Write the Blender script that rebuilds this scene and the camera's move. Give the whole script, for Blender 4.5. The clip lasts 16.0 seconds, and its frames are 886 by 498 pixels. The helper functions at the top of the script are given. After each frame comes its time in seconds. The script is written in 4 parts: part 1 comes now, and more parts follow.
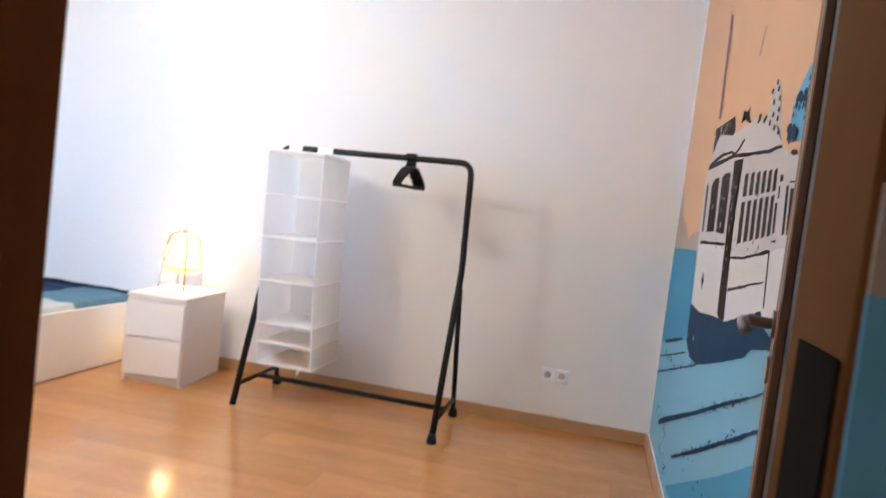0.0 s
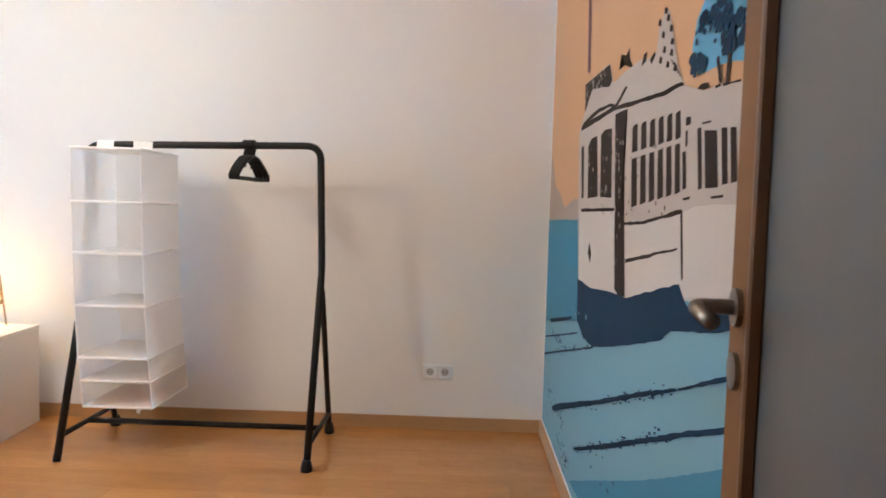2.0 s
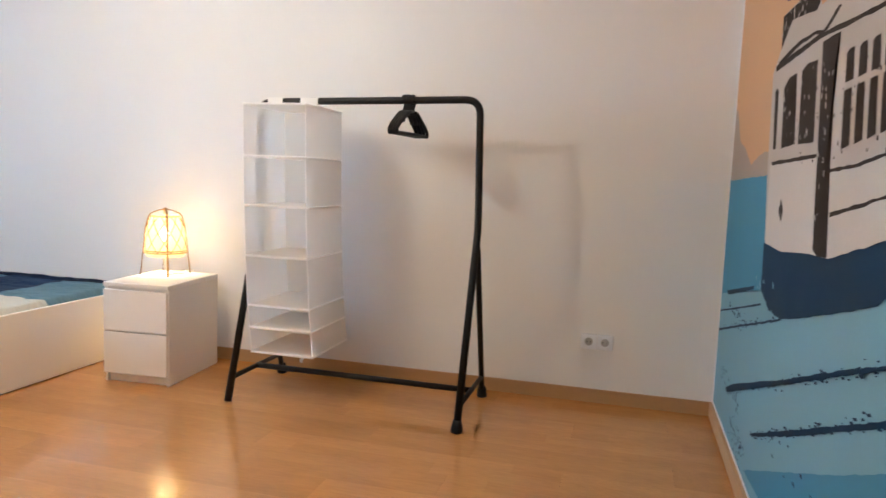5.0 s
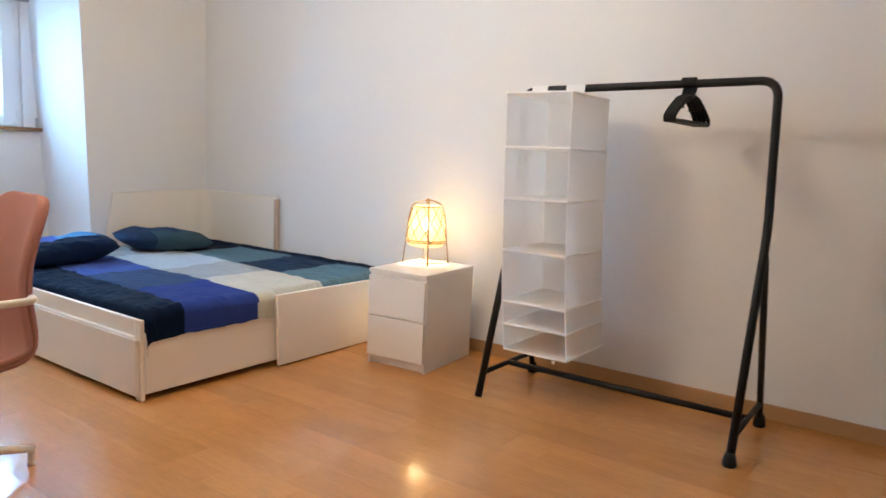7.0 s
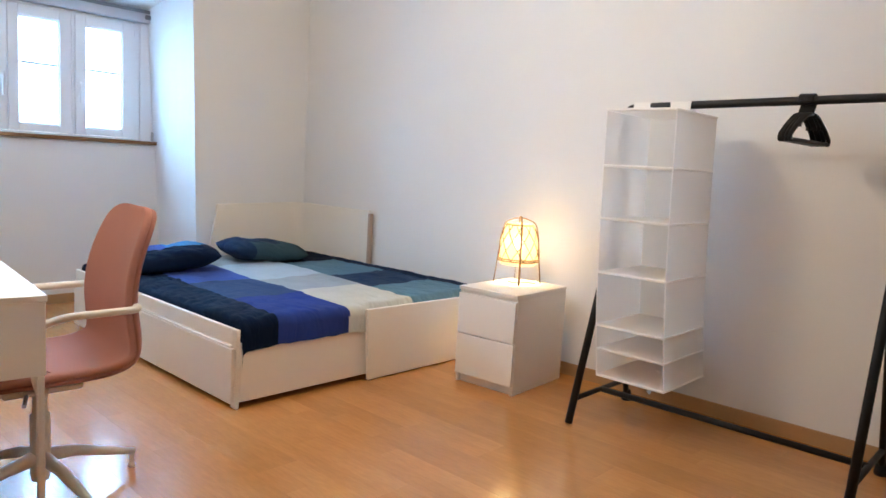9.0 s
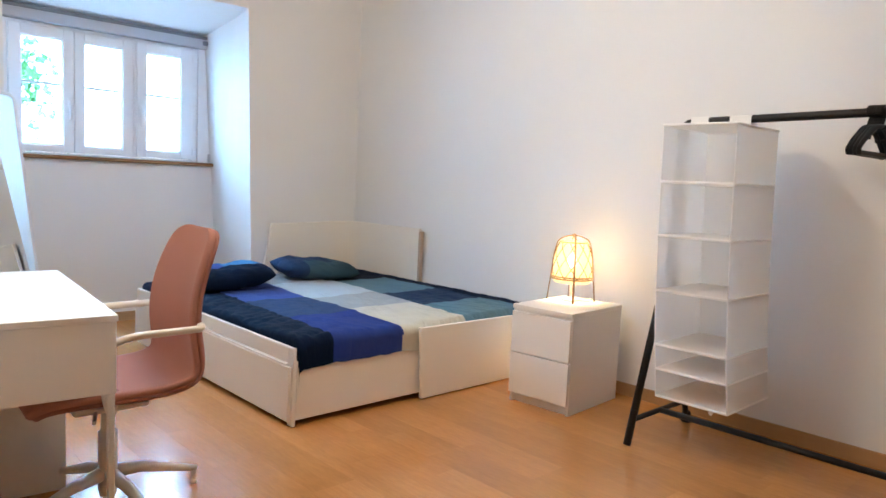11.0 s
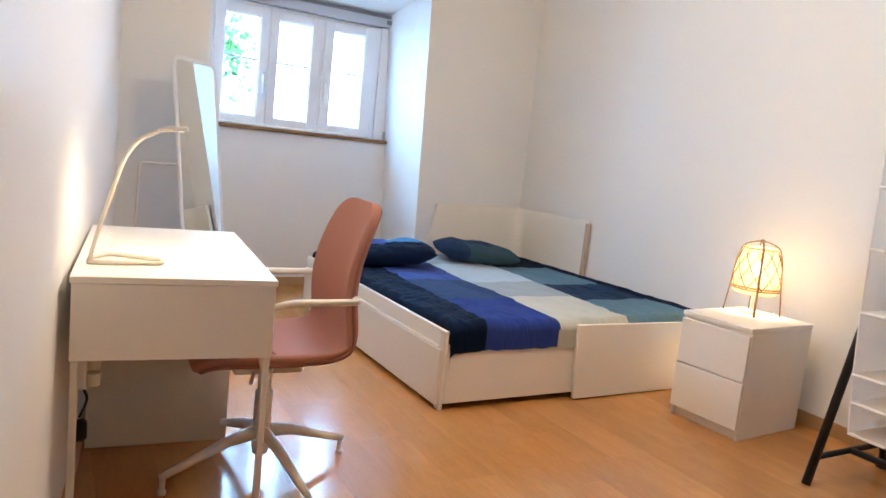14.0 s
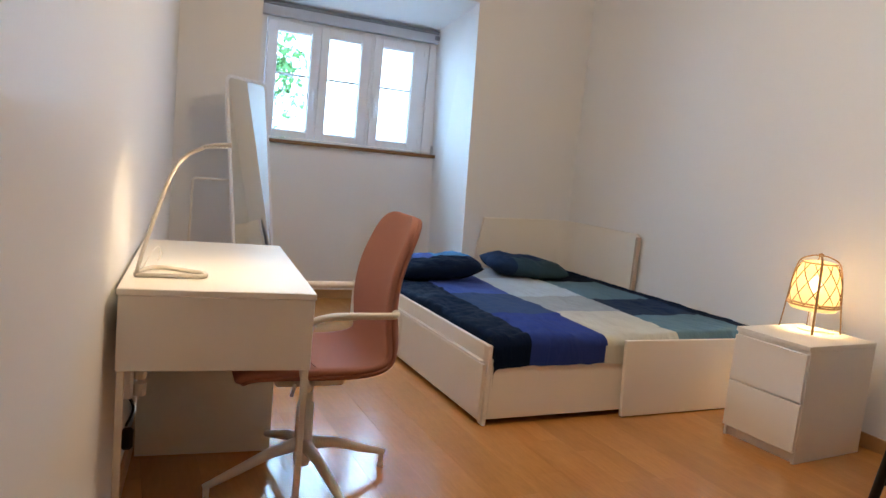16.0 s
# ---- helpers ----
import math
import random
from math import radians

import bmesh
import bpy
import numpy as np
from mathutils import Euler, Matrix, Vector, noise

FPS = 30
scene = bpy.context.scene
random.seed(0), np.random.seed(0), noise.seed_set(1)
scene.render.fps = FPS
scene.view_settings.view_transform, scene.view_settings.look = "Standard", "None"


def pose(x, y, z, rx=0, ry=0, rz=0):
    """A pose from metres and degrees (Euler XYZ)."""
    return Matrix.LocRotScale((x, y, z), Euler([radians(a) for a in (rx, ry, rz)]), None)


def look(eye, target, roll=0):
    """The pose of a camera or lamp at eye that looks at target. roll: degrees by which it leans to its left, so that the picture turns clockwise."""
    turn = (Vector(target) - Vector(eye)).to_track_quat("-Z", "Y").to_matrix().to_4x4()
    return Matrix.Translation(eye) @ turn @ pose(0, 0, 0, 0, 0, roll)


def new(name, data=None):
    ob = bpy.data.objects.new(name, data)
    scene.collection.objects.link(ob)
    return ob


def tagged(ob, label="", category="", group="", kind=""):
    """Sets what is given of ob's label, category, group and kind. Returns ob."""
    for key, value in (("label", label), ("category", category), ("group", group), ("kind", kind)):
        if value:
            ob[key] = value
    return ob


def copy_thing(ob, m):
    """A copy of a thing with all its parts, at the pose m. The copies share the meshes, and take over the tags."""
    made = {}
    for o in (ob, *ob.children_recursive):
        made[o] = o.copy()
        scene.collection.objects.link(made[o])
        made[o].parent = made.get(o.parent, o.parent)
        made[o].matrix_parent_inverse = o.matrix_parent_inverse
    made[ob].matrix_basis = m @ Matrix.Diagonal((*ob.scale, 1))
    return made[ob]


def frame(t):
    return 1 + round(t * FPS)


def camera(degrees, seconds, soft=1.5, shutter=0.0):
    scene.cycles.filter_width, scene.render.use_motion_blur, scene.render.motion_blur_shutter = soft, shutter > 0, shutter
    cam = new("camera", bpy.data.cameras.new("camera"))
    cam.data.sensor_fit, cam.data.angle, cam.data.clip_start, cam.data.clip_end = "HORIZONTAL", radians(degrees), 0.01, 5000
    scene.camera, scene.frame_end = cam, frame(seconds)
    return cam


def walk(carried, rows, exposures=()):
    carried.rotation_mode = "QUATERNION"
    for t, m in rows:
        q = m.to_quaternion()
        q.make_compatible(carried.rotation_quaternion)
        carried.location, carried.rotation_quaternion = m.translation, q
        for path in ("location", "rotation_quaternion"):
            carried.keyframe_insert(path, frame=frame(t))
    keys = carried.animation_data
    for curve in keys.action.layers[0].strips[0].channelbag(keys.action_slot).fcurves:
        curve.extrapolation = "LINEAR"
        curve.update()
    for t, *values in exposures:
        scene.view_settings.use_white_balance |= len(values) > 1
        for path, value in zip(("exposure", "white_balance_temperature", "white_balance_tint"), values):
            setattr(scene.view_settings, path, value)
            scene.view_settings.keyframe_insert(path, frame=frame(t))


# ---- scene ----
cam = camera(65.2, 16.0, 1.5, 0.5)
PATH = [
    (0, (-0.443, -0.285, 1.262), (-0.872, 1.665, 1.146), 6.9),
    (0.5, (-0.483, -0.117, 1.269), (-0.732, 1.868, 1.274), 4.7),
    (1, (-0.503, 0.033, 1.277), (-0.483, 2.032, 1.304), 3.0),
    (1.5, (-0.493, 0.104, 1.262), (-0.472, 2.104, 1.227), 1.5),
    (2, (-0.479, 0.156, 1.246), (-0.531, 2.152, 1.127), 1.6),
    (2.5, (-0.478, 0.179, 1.242), (-0.636, 2.167, 1.095), 1.7),
    (3, (-0.465, 0.205, 1.225), (-0.694, 2.185, 1.066), 1.7),
    (3.5, (-0.464, 0.234, 1.212), (-0.789, 2.203, 1.073), 2.1),
    (3.7, (-0.459, 0.247, 1.206), (-0.794, 2.212, 1.041), 2.8),
    (5.8, (-0.501, 0.349, 1.152), (-1.226, 2.201, 0.943), 1.3),
    (6, (-0.531, 0.363, 1.161), (-1.331, 2.184, 0.954), 1.5),
    (6.5, (-0.599, 0.437, 1.159), (-1.638, 2.13, 0.919), 3.1),
    (7, (-0.61, 0.486, 1.161), (-1.757, 2.104, 0.901), 2.6),
    (7.5, (-0.623, 0.529, 1.158), (-1.857, 2.076, 0.866), 2.6),
    (8, (-0.631, 0.548, 1.167), (-1.919, 2.055, 0.905), 3.4),
    (8.5, (-0.636, 0.539, 1.171), (-1.945, 2.029, 0.917), 2.5),
    (9, (-0.652, 0.527, 1.174), (-2.005, 1.982, 0.942), 3.3),
    (9.2, (-0.653, 0.543, 1.168), (-2.018, 1.987, 0.945), 3.1),
    (11.3, (-0.69, 0.498, 1.179), (-2.157, 1.843, 0.981), 3.2),
    (11.5, (-0.684, 0.497, 1.171), (-2.162, 1.829, 0.962), 3.7),
    (12, (-0.698, 0.527, 1.171), (-2.148, 1.883, 0.928), 2.8),
    (12.5, (-0.757, 0.536, 1.161), (-2.322, 1.752, 0.897), 4.1),
    (13, (-0.784, 0.557, 1.159), (-2.414, 1.683, 0.886), 4.9),
    (13.5, (-0.793, 0.578, 1.164), (-2.484, 1.612, 0.895), 5.6),
    (14, (-0.795, 0.586, 1.164), (-2.514, 1.575, 0.903), 6.1),
    (14.5, (-0.786, 0.592, 1.168), (-2.527, 1.548, 0.929), 5.9),
    (15, (-0.795, 0.591, 1.168), (-2.557, 1.509, 0.938), 5.9),
    (15.5, (-0.79, 0.611, 1.168), (-2.572, 1.49, 0.938), 5.7),
    (16, (-0.785, 0.628, 1.167), (-2.578, 1.481, 0.93), 5.6),
]
EXPOSURES = [(0.0, 0.58, 4990, 10), (0.7, 0.45, 5140, 10), (1.5, 0.3, 5340, 10), (2.5, 0.32, 5490, 10), (3.7, 0.25, 5590, 10), (6.0, 0.11, 5560, 10), (7.5, -0.01, 5560, 10), (9.0, 0.01, 5460, 10), (12.5, 0.06, 5510, 10), (13.5, 0.08, 5660, 11), (14.5, -0.07, 5760, 12), (15.2, -0.4, 5910, 12), (16.0, -0.58, 6060, 13)]
walk(cam, [(t, look(eye, aim, roll)) for t, eye, aim, roll in PATH], EXPOSURES)


# ---- world and lights ----
world = bpy.data.worlds.new("world")
scene.world = world
world.use_nodes = True
wn = world.node_tree
sky = wn.nodes.new("ShaderNodeTexSky")
sky.sky_type, sky.sun_disc = "NISHITA", False
sky.sun_elevation, sky.sun_rotation = radians(50), radians(200)
wn.links.new(sky.outputs[0], wn.nodes["Background"].inputs[0])
wn.nodes["Background"].inputs[1].default_value = 0.1


def lamp(name, kind, m, energy, color, **settings):
    data = bpy.data.lights.new(name, kind)
    data.energy, data.color = energy, color
    if "size" in settings:
        data.shape, data.size, data.size_y = "RECTANGLE", settings["size"], settings["size_y"]
    if "radius" in settings:
        data.shadow_soft_size = settings["radius"]
    if "angle" in settings:
        data.spot_size, data.spot_blend = radians(settings["angle"]), settings["blend"]
    ob = new(name, data)
    ob.matrix_world = m
    return ob


# daylight outside the window, the lamp over the middle of the room, table and desk lamps, added corridor fill
lamp("window_daylight", "AREA", look((-9.1, 2.0, 3.3), (-6.2, 2.35, 1.8)), 11200, (0.43, 0.73, 1.0), size=14.0, size_y=8.0)
lamp("ceiling_lamp_light", "POINT", pose(-2.80, 2.0, 2.33), 58, (1.0, 0.785, 0.52), radius=0.15)
lamp("table_lamp_light", "POINT", pose(-3.045, 3.745, 0.772), 66, (1.0, 0.58, 0.20), radius=0.035)
lamp("desk_lamp_light", "SPOT", look((-2.927, 0.90, 1.145), (-2.95, 0.80, 0.780)), 9.0, (1.0, 0.72, 0.40), radius=0.03, angle=160, blend=1.0)
# soft warm fill, added with no known source, brightens sides facing the doorway
lamp("corridor_fill", "AREA", look((-0.85, -2.1, 1.5), (-1.6, 2.0, 0.7)), 4, (1.0, 0.70, 0.42), size=1.2, size_y=1.4)


# ---- materials ----
def mat(name, color, rough=0.5, metal=0.0, vary=0.06, scale=6.0, fine=120.0, bump=0.04, coat=0.0, grain=(1, 1, 1), spec=0.5):
    m = bpy.data.materials.new(name)
    m.use_nodes = True
    t, n, link = m.node_tree, m.node_tree.nodes, m.node_tree.links
    b = n["Principled BSDF"]
    b.inputs["Metallic"].default_value = metal
    b.inputs["Coat Weight"].default_value = coat
    b.inputs["Specular IOR Level"].default_value = spec
    co = n.new("ShaderNodeTexCoord")
    mp = n.new("ShaderNodeMapping")
    mp.inputs["Scale"].default_value = grain
    link.new(co.outputs["Object"], mp.inputs["Vector"])
    big, small = n.new("ShaderNodeTexNoise"), n.new("ShaderNodeTexNoise")
    big.inputs["Scale"].default_value, small.inputs["Scale"].default_value = scale, fine
    big.inputs["Detail"].default_value, small.inputs["Detail"].default_value = 4, 3
    link.new(mp.outputs[0], big.inputs["Vector"])
    link.new(mp.outputs[0], small.inputs["Vector"])
    mix = n.new("ShaderNodeMix")
    mix.data_type = "RGBA"
    mix.inputs[6].default_value = (*[c * (1 - vary) for c in color], 1)
    mix.inputs[7].default_value = (*[min(1, c * (1 + vary)) for c in color], 1)
    mean = n.new("ShaderNodeMath")
    mean.operation = "MULTIPLY_ADD"
    mean.inputs[1].default_value = 0.4
    link.new(small.outputs["Fac"], mean.inputs[0])
    part_big = n.new("ShaderNodeMath")
    part_big.operation = "MULTIPLY"
    part_big.inputs[1].default_value = 0.6
    link.new(big.outputs["Fac"], part_big.inputs[0])
    link.new(part_big.outputs[0], mean.inputs[2])
    link.new(mean.outputs[0], mix.inputs[0])
    link.new(mix.outputs[2], b.inputs["Base Color"])
    r = n.new("ShaderNodeMapRange")
    r.inputs[3].default_value, r.inputs[4].default_value = max(0.02, rough - 0.08), min(1, rough + 0.08)
    link.new(big.outputs["Fac"], r.inputs[0])
    link.new(r.outputs[0], b.inputs["Roughness"])
    if bump:
        bp = n.new("ShaderNodeBump")
        bp.inputs["Strength"].default_value, bp.inputs["Distance"].default_value = bump, 0.002
        link.new(small.outputs["Fac"], bp.inputs["Height"])
        link.new(bp.outputs[0], b.inputs["Normal"])
    return m


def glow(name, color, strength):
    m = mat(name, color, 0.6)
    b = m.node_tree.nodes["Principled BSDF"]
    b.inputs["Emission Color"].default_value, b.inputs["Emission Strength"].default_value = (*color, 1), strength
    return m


def sheer(name, color, clear, through_light):
    """Thin cloth: part diffuse, part translucent, part open weave."""
    m = mat(name, color, 0.9, bump=0.1, fine=400)
    n, link = m.node_tree.nodes, m.node_tree.links
    tl, tp, a, c = n.new("ShaderNodeBsdfTranslucent"), n.new("ShaderNodeBsdfTransparent"), n.new("ShaderNodeMixShader"), n.new("ShaderNodeMixShader")
    tl.inputs[0].default_value = (*color, 1)
    a.inputs[0].default_value, c.inputs[0].default_value = through_light, clear
    link.new(n["Principled BSDF"].outputs[0], a.inputs[1])
    link.new(tl.outputs[0], a.inputs[2])
    link.new(a.outputs[0], c.inputs[1])
    link.new(tp.outputs[0], c.inputs[2])
    link.new(c.outputs[0], n["Material Output"].inputs[0])
    return m


def glass(name, rough, tint=(1, 1, 1)):
    m = bpy.data.materials.new(name)
    m.use_nodes = True
    b = m.node_tree.nodes["Principled BSDF"]
    b.inputs["Base Color"].default_value, b.inputs["Roughness"].default_value = (*tint, 1), rough
    b.inputs["Transmission Weight"].default_value, b.inputs["IOR"].default_value = 1.0, 1.45
    return m


WALL = mat("wall_paint", (0.85, 0.845, 0.84), 0.75, vary=0.03, scale=1.6, fine=160, bump=0.12, spec=0.18)
# washable paint with a faint sheen
WALL.node_tree.nodes["Principled BSDF"].inputs["Coat Weight"].default_value = 0.07
WALL.node_tree.nodes["Principled BSDF"].inputs["Coat Roughness"].default_value = 0.18
CEIL = mat("ceiling_paint", (0.87, 0.87, 0.865), 0.8, vary=0.02)
WHITE = mat("white_foil", (0.90, 0.85, 0.77), 0.36, vary=0.02, scale=3, bump=0.01)
WHITE_METAL = mat("white_metal", (0.80, 0.76, 0.68), 0.35, vary=0.03, bump=0.01)
PVC = mat("white_window_frame", (0.85, 0.875, 0.92), 0.35, vary=0.02, bump=0.01)
EDGE = mat("panel_edge", (0.52, 0.39, 0.30), 0.6, vary=0.06)
OAK = mat("oak_trim", (0.46, 0.27, 0.12), 0.42, vary=0.16, scale=5, fine=60, grain=(1, 6, 6), bump=0.05)
SILL_WOOD = mat("brown_sill_wood", (0.24, 0.125, 0.05), 0.5, vary=0.2, scale=5, fine=60, grain=(6, 1, 6), bump=0.05, spec=0.25)
FRAME_WOOD = mat("dark_frame_veneer", (0.15, 0.060, 0.017), 0.8, vary=0.25, scale=4, fine=50, grain=(8, 8, 0.7), bump=0.05, spec=0.06)
BEECH = mat("door_veneer", (0.22, 0.105, 0.04), 0.60, spec=0.2, vary=0.15, scale=4, fine=50, grain=(8, 8, 0.7), bump=0.05)
BLACK = mat("black_steel", (0.010, 0.010, 0.011), 0.5, vary=0.3, bump=0.02, spec=0.3)
LAMP_METAL = mat("lamp_metal", (0.60, 0.55, 0.48), 0.4, vary=0.04)
RUBBER = mat("black_plastic", (0.008, 0.008, 0.009), 0.55, vary=0.3, bump=0.03, spec=0.3)
STEEL = mat("brushed_steel", (0.25, 0.22, 0.19), 0.42, metal=1.0, vary=0.06)
DARK = mat("dark_gap", (0.012, 0.010, 0.008), 0.9, spec=0.05)
PINK = mat("pink_cloth", (0.44, 0.205, 0.155), 0.8, vary=0.12, scale=5, fine=300, bump=0.25, spec=0.2)
PINK_BACK = mat("pink_shell", (0.34, 0.140, 0.100), 0.55, vary=0.1, scale=5, fine=300, bump=0.1, spec=0.3)
BAMBOO = mat("bamboo", (0.38, 0.21, 0.08), 0.5, vary=0.25, fine=80)
CLOTH_WHITE = sheer("white_mesh_cloth", (0.98, 0.96, 0.93), 0.20, 0.42)
BOARD_CLOTH = sheer("white_shelf_cloth", (0.98, 0.97, 0.955), 0.05, 0.62)
PAPER = sheer("lamp_paper", (0.36, 0.26, 0.10), 0.18, 0.6)
PAPER.node_tree.nodes["Principled BSDF"].inputs["Emission Color"].default_value = (1.0, 0.80, 0.45, 1)
PAPER.node_tree.nodes["Principled BSDF"].inputs["Emission Strength"].default_value = 1.7
BULB = glow("bulb_glow", (1.0, 0.80, 0.45), 25.0)
LED = glow("led_glow", (1.0, 0.88, 0.68), 5.0)
MIRROR = mat("mirror_silver", (0.9, 0.92, 0.92), 0.03, metal=1.0, vary=0.0, bump=0)
for k in list(MIRROR.node_tree.links):
    if k.to_socket.name == "Roughness":
        MIRROR.node_tree.links.remove(k)
MIRROR.node_tree.nodes["Principled BSDF"].inputs["Roughness"].default_value = 0.01
PANE = glass("window_glass", 0.0)
FROST = mat("grey_door_panel", (0.115, 0.12, 0.122), 0.35, vary=0.05, bump=0.02)
LIP = mat("dark_grey_plastic", (0.20, 0.22, 0.26), 0.5, vary=0.05)
GREY_TOP = mat("shutter_box", (0.52, 0.55, 0.60), 0.5, vary=0.04)


def cloth(name, color, spec=0.06):
    """Woven cotton with soft folds."""
    m = mat(name, color, 0.72, vary=0.18, scale=9, fine=500, bump=0.25, spec=spec)
    n, link = m.node_tree.nodes, m.node_tree.links
    co, mp, fold, bp = n.new("ShaderNodeTexCoord"), n.new("ShaderNodeMapping"), n.new("ShaderNodeTexNoise"), n.new("ShaderNodeBump")
    mp.inputs["Rotation"].default_value, mp.inputs["Scale"].default_value = (0, 0, 0.5), (1.0, 2.6, 1.0)
    fold.inputs["Scale"].default_value, fold.inputs["Detail"].default_value, fold.inputs["Distortion"].default_value = 5.0, 3.0, 1.2
    bp.inputs["Strength"].default_value, bp.inputs["Distance"].default_value = 0.55, 0.03
    link.new(co.outputs["Object"], mp.inputs[0])
    link.new(mp.outputs[0], fold.inputs["Vector"])
    link.new(fold.outputs["Fac"], bp.inputs["Height"])
    fine_bump = [k for k in n if k.bl_idname == "ShaderNodeBump" and k != bp][0]
    link.new(bp.outputs[0], fine_bump.inputs["Normal"])
    return m


# ---- mesh helpers ----
def part(name, bm, material, parent=None, label="", smooth=False):
    me = bpy.data.meshes.new(name)
    bmesh.ops.recalc_face_normals(bm, faces=bm.faces)
    bm.to_mesh(me)
    bm.free()
    for mm in (material if isinstance(material, list) else [material]):
        me.materials.append(mm)
    if smooth:
        for p in me.polygons:
            p.use_smooth = True
    ob = new(name, me)
    if parent is not None:
        ob.parent = parent
    if label:
        ob["label"] = label
    return ob


def thing(name, label, category, m=None, group=""):
    ob = new(name)
    ob.empty_display_size = 0.1
    if m is not None:
        ob.matrix_world = m
    return tagged(ob, label, category, group)


def box(a, b, bevel=0.0, bm=None, segs=1):
    bm = bm or bmesh.new()
    lo, hi = [min(p, q) for p, q in zip(a, b)], [max(p, q) for p, q in zip(a, b)]
    m = Matrix.LocRotScale([(p + q) / 2 for p, q in zip(lo, hi)], None, [q - p for p, q in zip(lo, hi)])
    made = bmesh.ops.create_cube(bm, size=1, matrix=m)["verts"]
    if bevel:
        edges = list({e for v in made for e in v.link_edges})
        bmesh.ops.bevel(bm, geom=edges, offset=bevel, segments=segs, affect="EDGES", profile=0.5)
    return bm


def prism(points, z0, z1, bm=None):
    """A plan outline raised from z0 to z1."""
    bm = bm or bmesh.new()
    low = [bm.verts.new((x, y, z0)) for x, y in points]
    high = [bm.verts.new((x, y, z1)) for x, y in points]
    bm.faces.new(low)
    bm.faces.new(high)
    for i in range(len(points)):
        j = (i + 1) % len(points)
        bm.faces.new((low[i], low[j], high[j], high[i]))
    return bm


def tube(points, radius, sides=12, bm=None, closed=False, flat=1.0):
    """A round bar along a line of points; radius may be one number or one for each point."""
    bm = bm or bmesh.new()
    pts = [Vector(p) for p in points]
    n = len(pts)
    rad = radius if isinstance(radius, (list, tuple)) else [radius] * n
    rings, side = [], None
    for i, p in enumerate(pts):
        a = pts[(i - 1) % n] if closed or i else pts[0]
        b = pts[(i + 1) % n] if closed or i < n - 1 else pts[-1]
        d = (b - a).normalized()
        if side is None:
            side = d.cross((0, 0, 1))
            side = side.normalized() if side.length > 0.05 else d.cross((0, 1, 0)).normalized()
        side = (side - d * side.dot(d)).normalized()
        up = d.cross(side)
        rings.append([bm.verts.new(p + rad[i] * (math.cos(k * math.tau / sides) * side + flat * math.sin(k * math.tau / sides) * up)) for k in range(sides)])
    for i in range(n if closed else n - 1):
        r, s = rings[i], rings[(i + 1) % n]
        for k in range(sides):
            bm.faces.new((r[k], r[(k + 1) % sides], s[(k + 1) % sides], s[k]))
    if not closed:
        bm.faces.new(rings[0])
        bm.faces.new(rings[-1])
    return bm


def rounded(points, radius, steps=6):
    """The line with its inner corners rounded."""
    pts = [Vector(p) for p in points]
    out = [pts[0]]
    for a, b, c in zip(pts, pts[1:], pts[2:]):
        u, v = (a - b), (c - b)
        r = min(radius, u.length * 0.45, v.length * 0.45)
        p, q = b + u.normalized() * r, b + v.normalized() * r
        for k in range(steps + 1):
            f = k / steps
            out.append((1 - f) ** 2 * p + 2 * f * (1 - f) * b + f * f * q)
    out.append(pts[-1])
    return out


def lathe(profile, sides=24, bm=None, centre=(0, 0)):
    bm = bm or bmesh.new()
    rings = [[bm.verts.new((centre[0] + r * math.cos(k * math.tau / sides), centre[1] + r * math.sin(k * math.tau / sides), z)) for k in range(sides)] for r, z in profile]
    for r, s in zip(rings, rings[1:]):
        for k in range(sides):
            bm.faces.new((r[k], r[(k + 1) % sides], s[(k + 1) % sides], s[k]))
    return bm


def structure(name, bm, material, label):
    return tagged(part(name, bm, material), label, "", "", "structure")


# ---- the room ----
N, W, BACK = 4.0, -5.52, -6.24       # north wall, west wall, wall under the window
TOP = 3.05


def south(x):
    """The south wall is out of square."""
    return 0.93 - 0.1135 * (x - W)


DOOR_L, DOOR_R, DOOR_H = -1.13, -0.235, 2.10
NICHE_S, NICHE_N = 1.43, 3.05
structure("wall_north", box((W - 0.9, N, -0.1), (0.2, N + 0.2, TOP + 0.1)), WALL, "plain white painted wall")
structure("wall_east", prism([(0, -2.2), (0.2, -2.2), (0.2, N), (0, N)], -0.1, TOP + 0.1), WALL, "white wall that carries the painted mural")
bm = bmesh.new()                      # the recess's north cheek leans in towards the top
low = [bm.verts.new(p) for p in ((W, 3.060, -0.1), (W, N, -0.1), (W - 0.9, N, -0.1), (W - 0.9, 3.11, -0.1))]
high = [bm.verts.new(p) for p in ((W, 2.962, TOP + 0.1), (W, N, TOP + 0.1), (W - 0.9, N, TOP + 0.1), (W - 0.9, 2.93, TOP + 0.1))]
bm.faces.new(low), bm.faces.new(high)
for i in range(4):
    bm.faces.new((low[i], low[(i + 1) % 4], high[(i + 1) % 4], high[i]))
structure("wall_west_north", bm, WALL, "white wall beside the window recess")
structure("wall_west_south", prism([(W - 0.9, 0.6), (W, 0.6), (W, NICHE_S), (BACK - 0.2, NICHE_S + 0.145), (W - 0.9, NICHE_S + 0.145)], -0.1, TOP + 0.1), WALL, "white wall beside the window recess")
bm = bmesh.new()
quad = [(W - 0.003, 2.385), (BACK - 0.2, 2.245), (BACK - 0.2, TOP + 0.1), (W - 0.003, TOP + 0.1)]
a = [bm.verts.new((x, NICHE_S, z)) for x, z in quad]
b = [bm.verts.new((x, NICHE_N + 0.05, z)) for x, z in quad]
bm.faces.new(a), bm.faces.new(b)
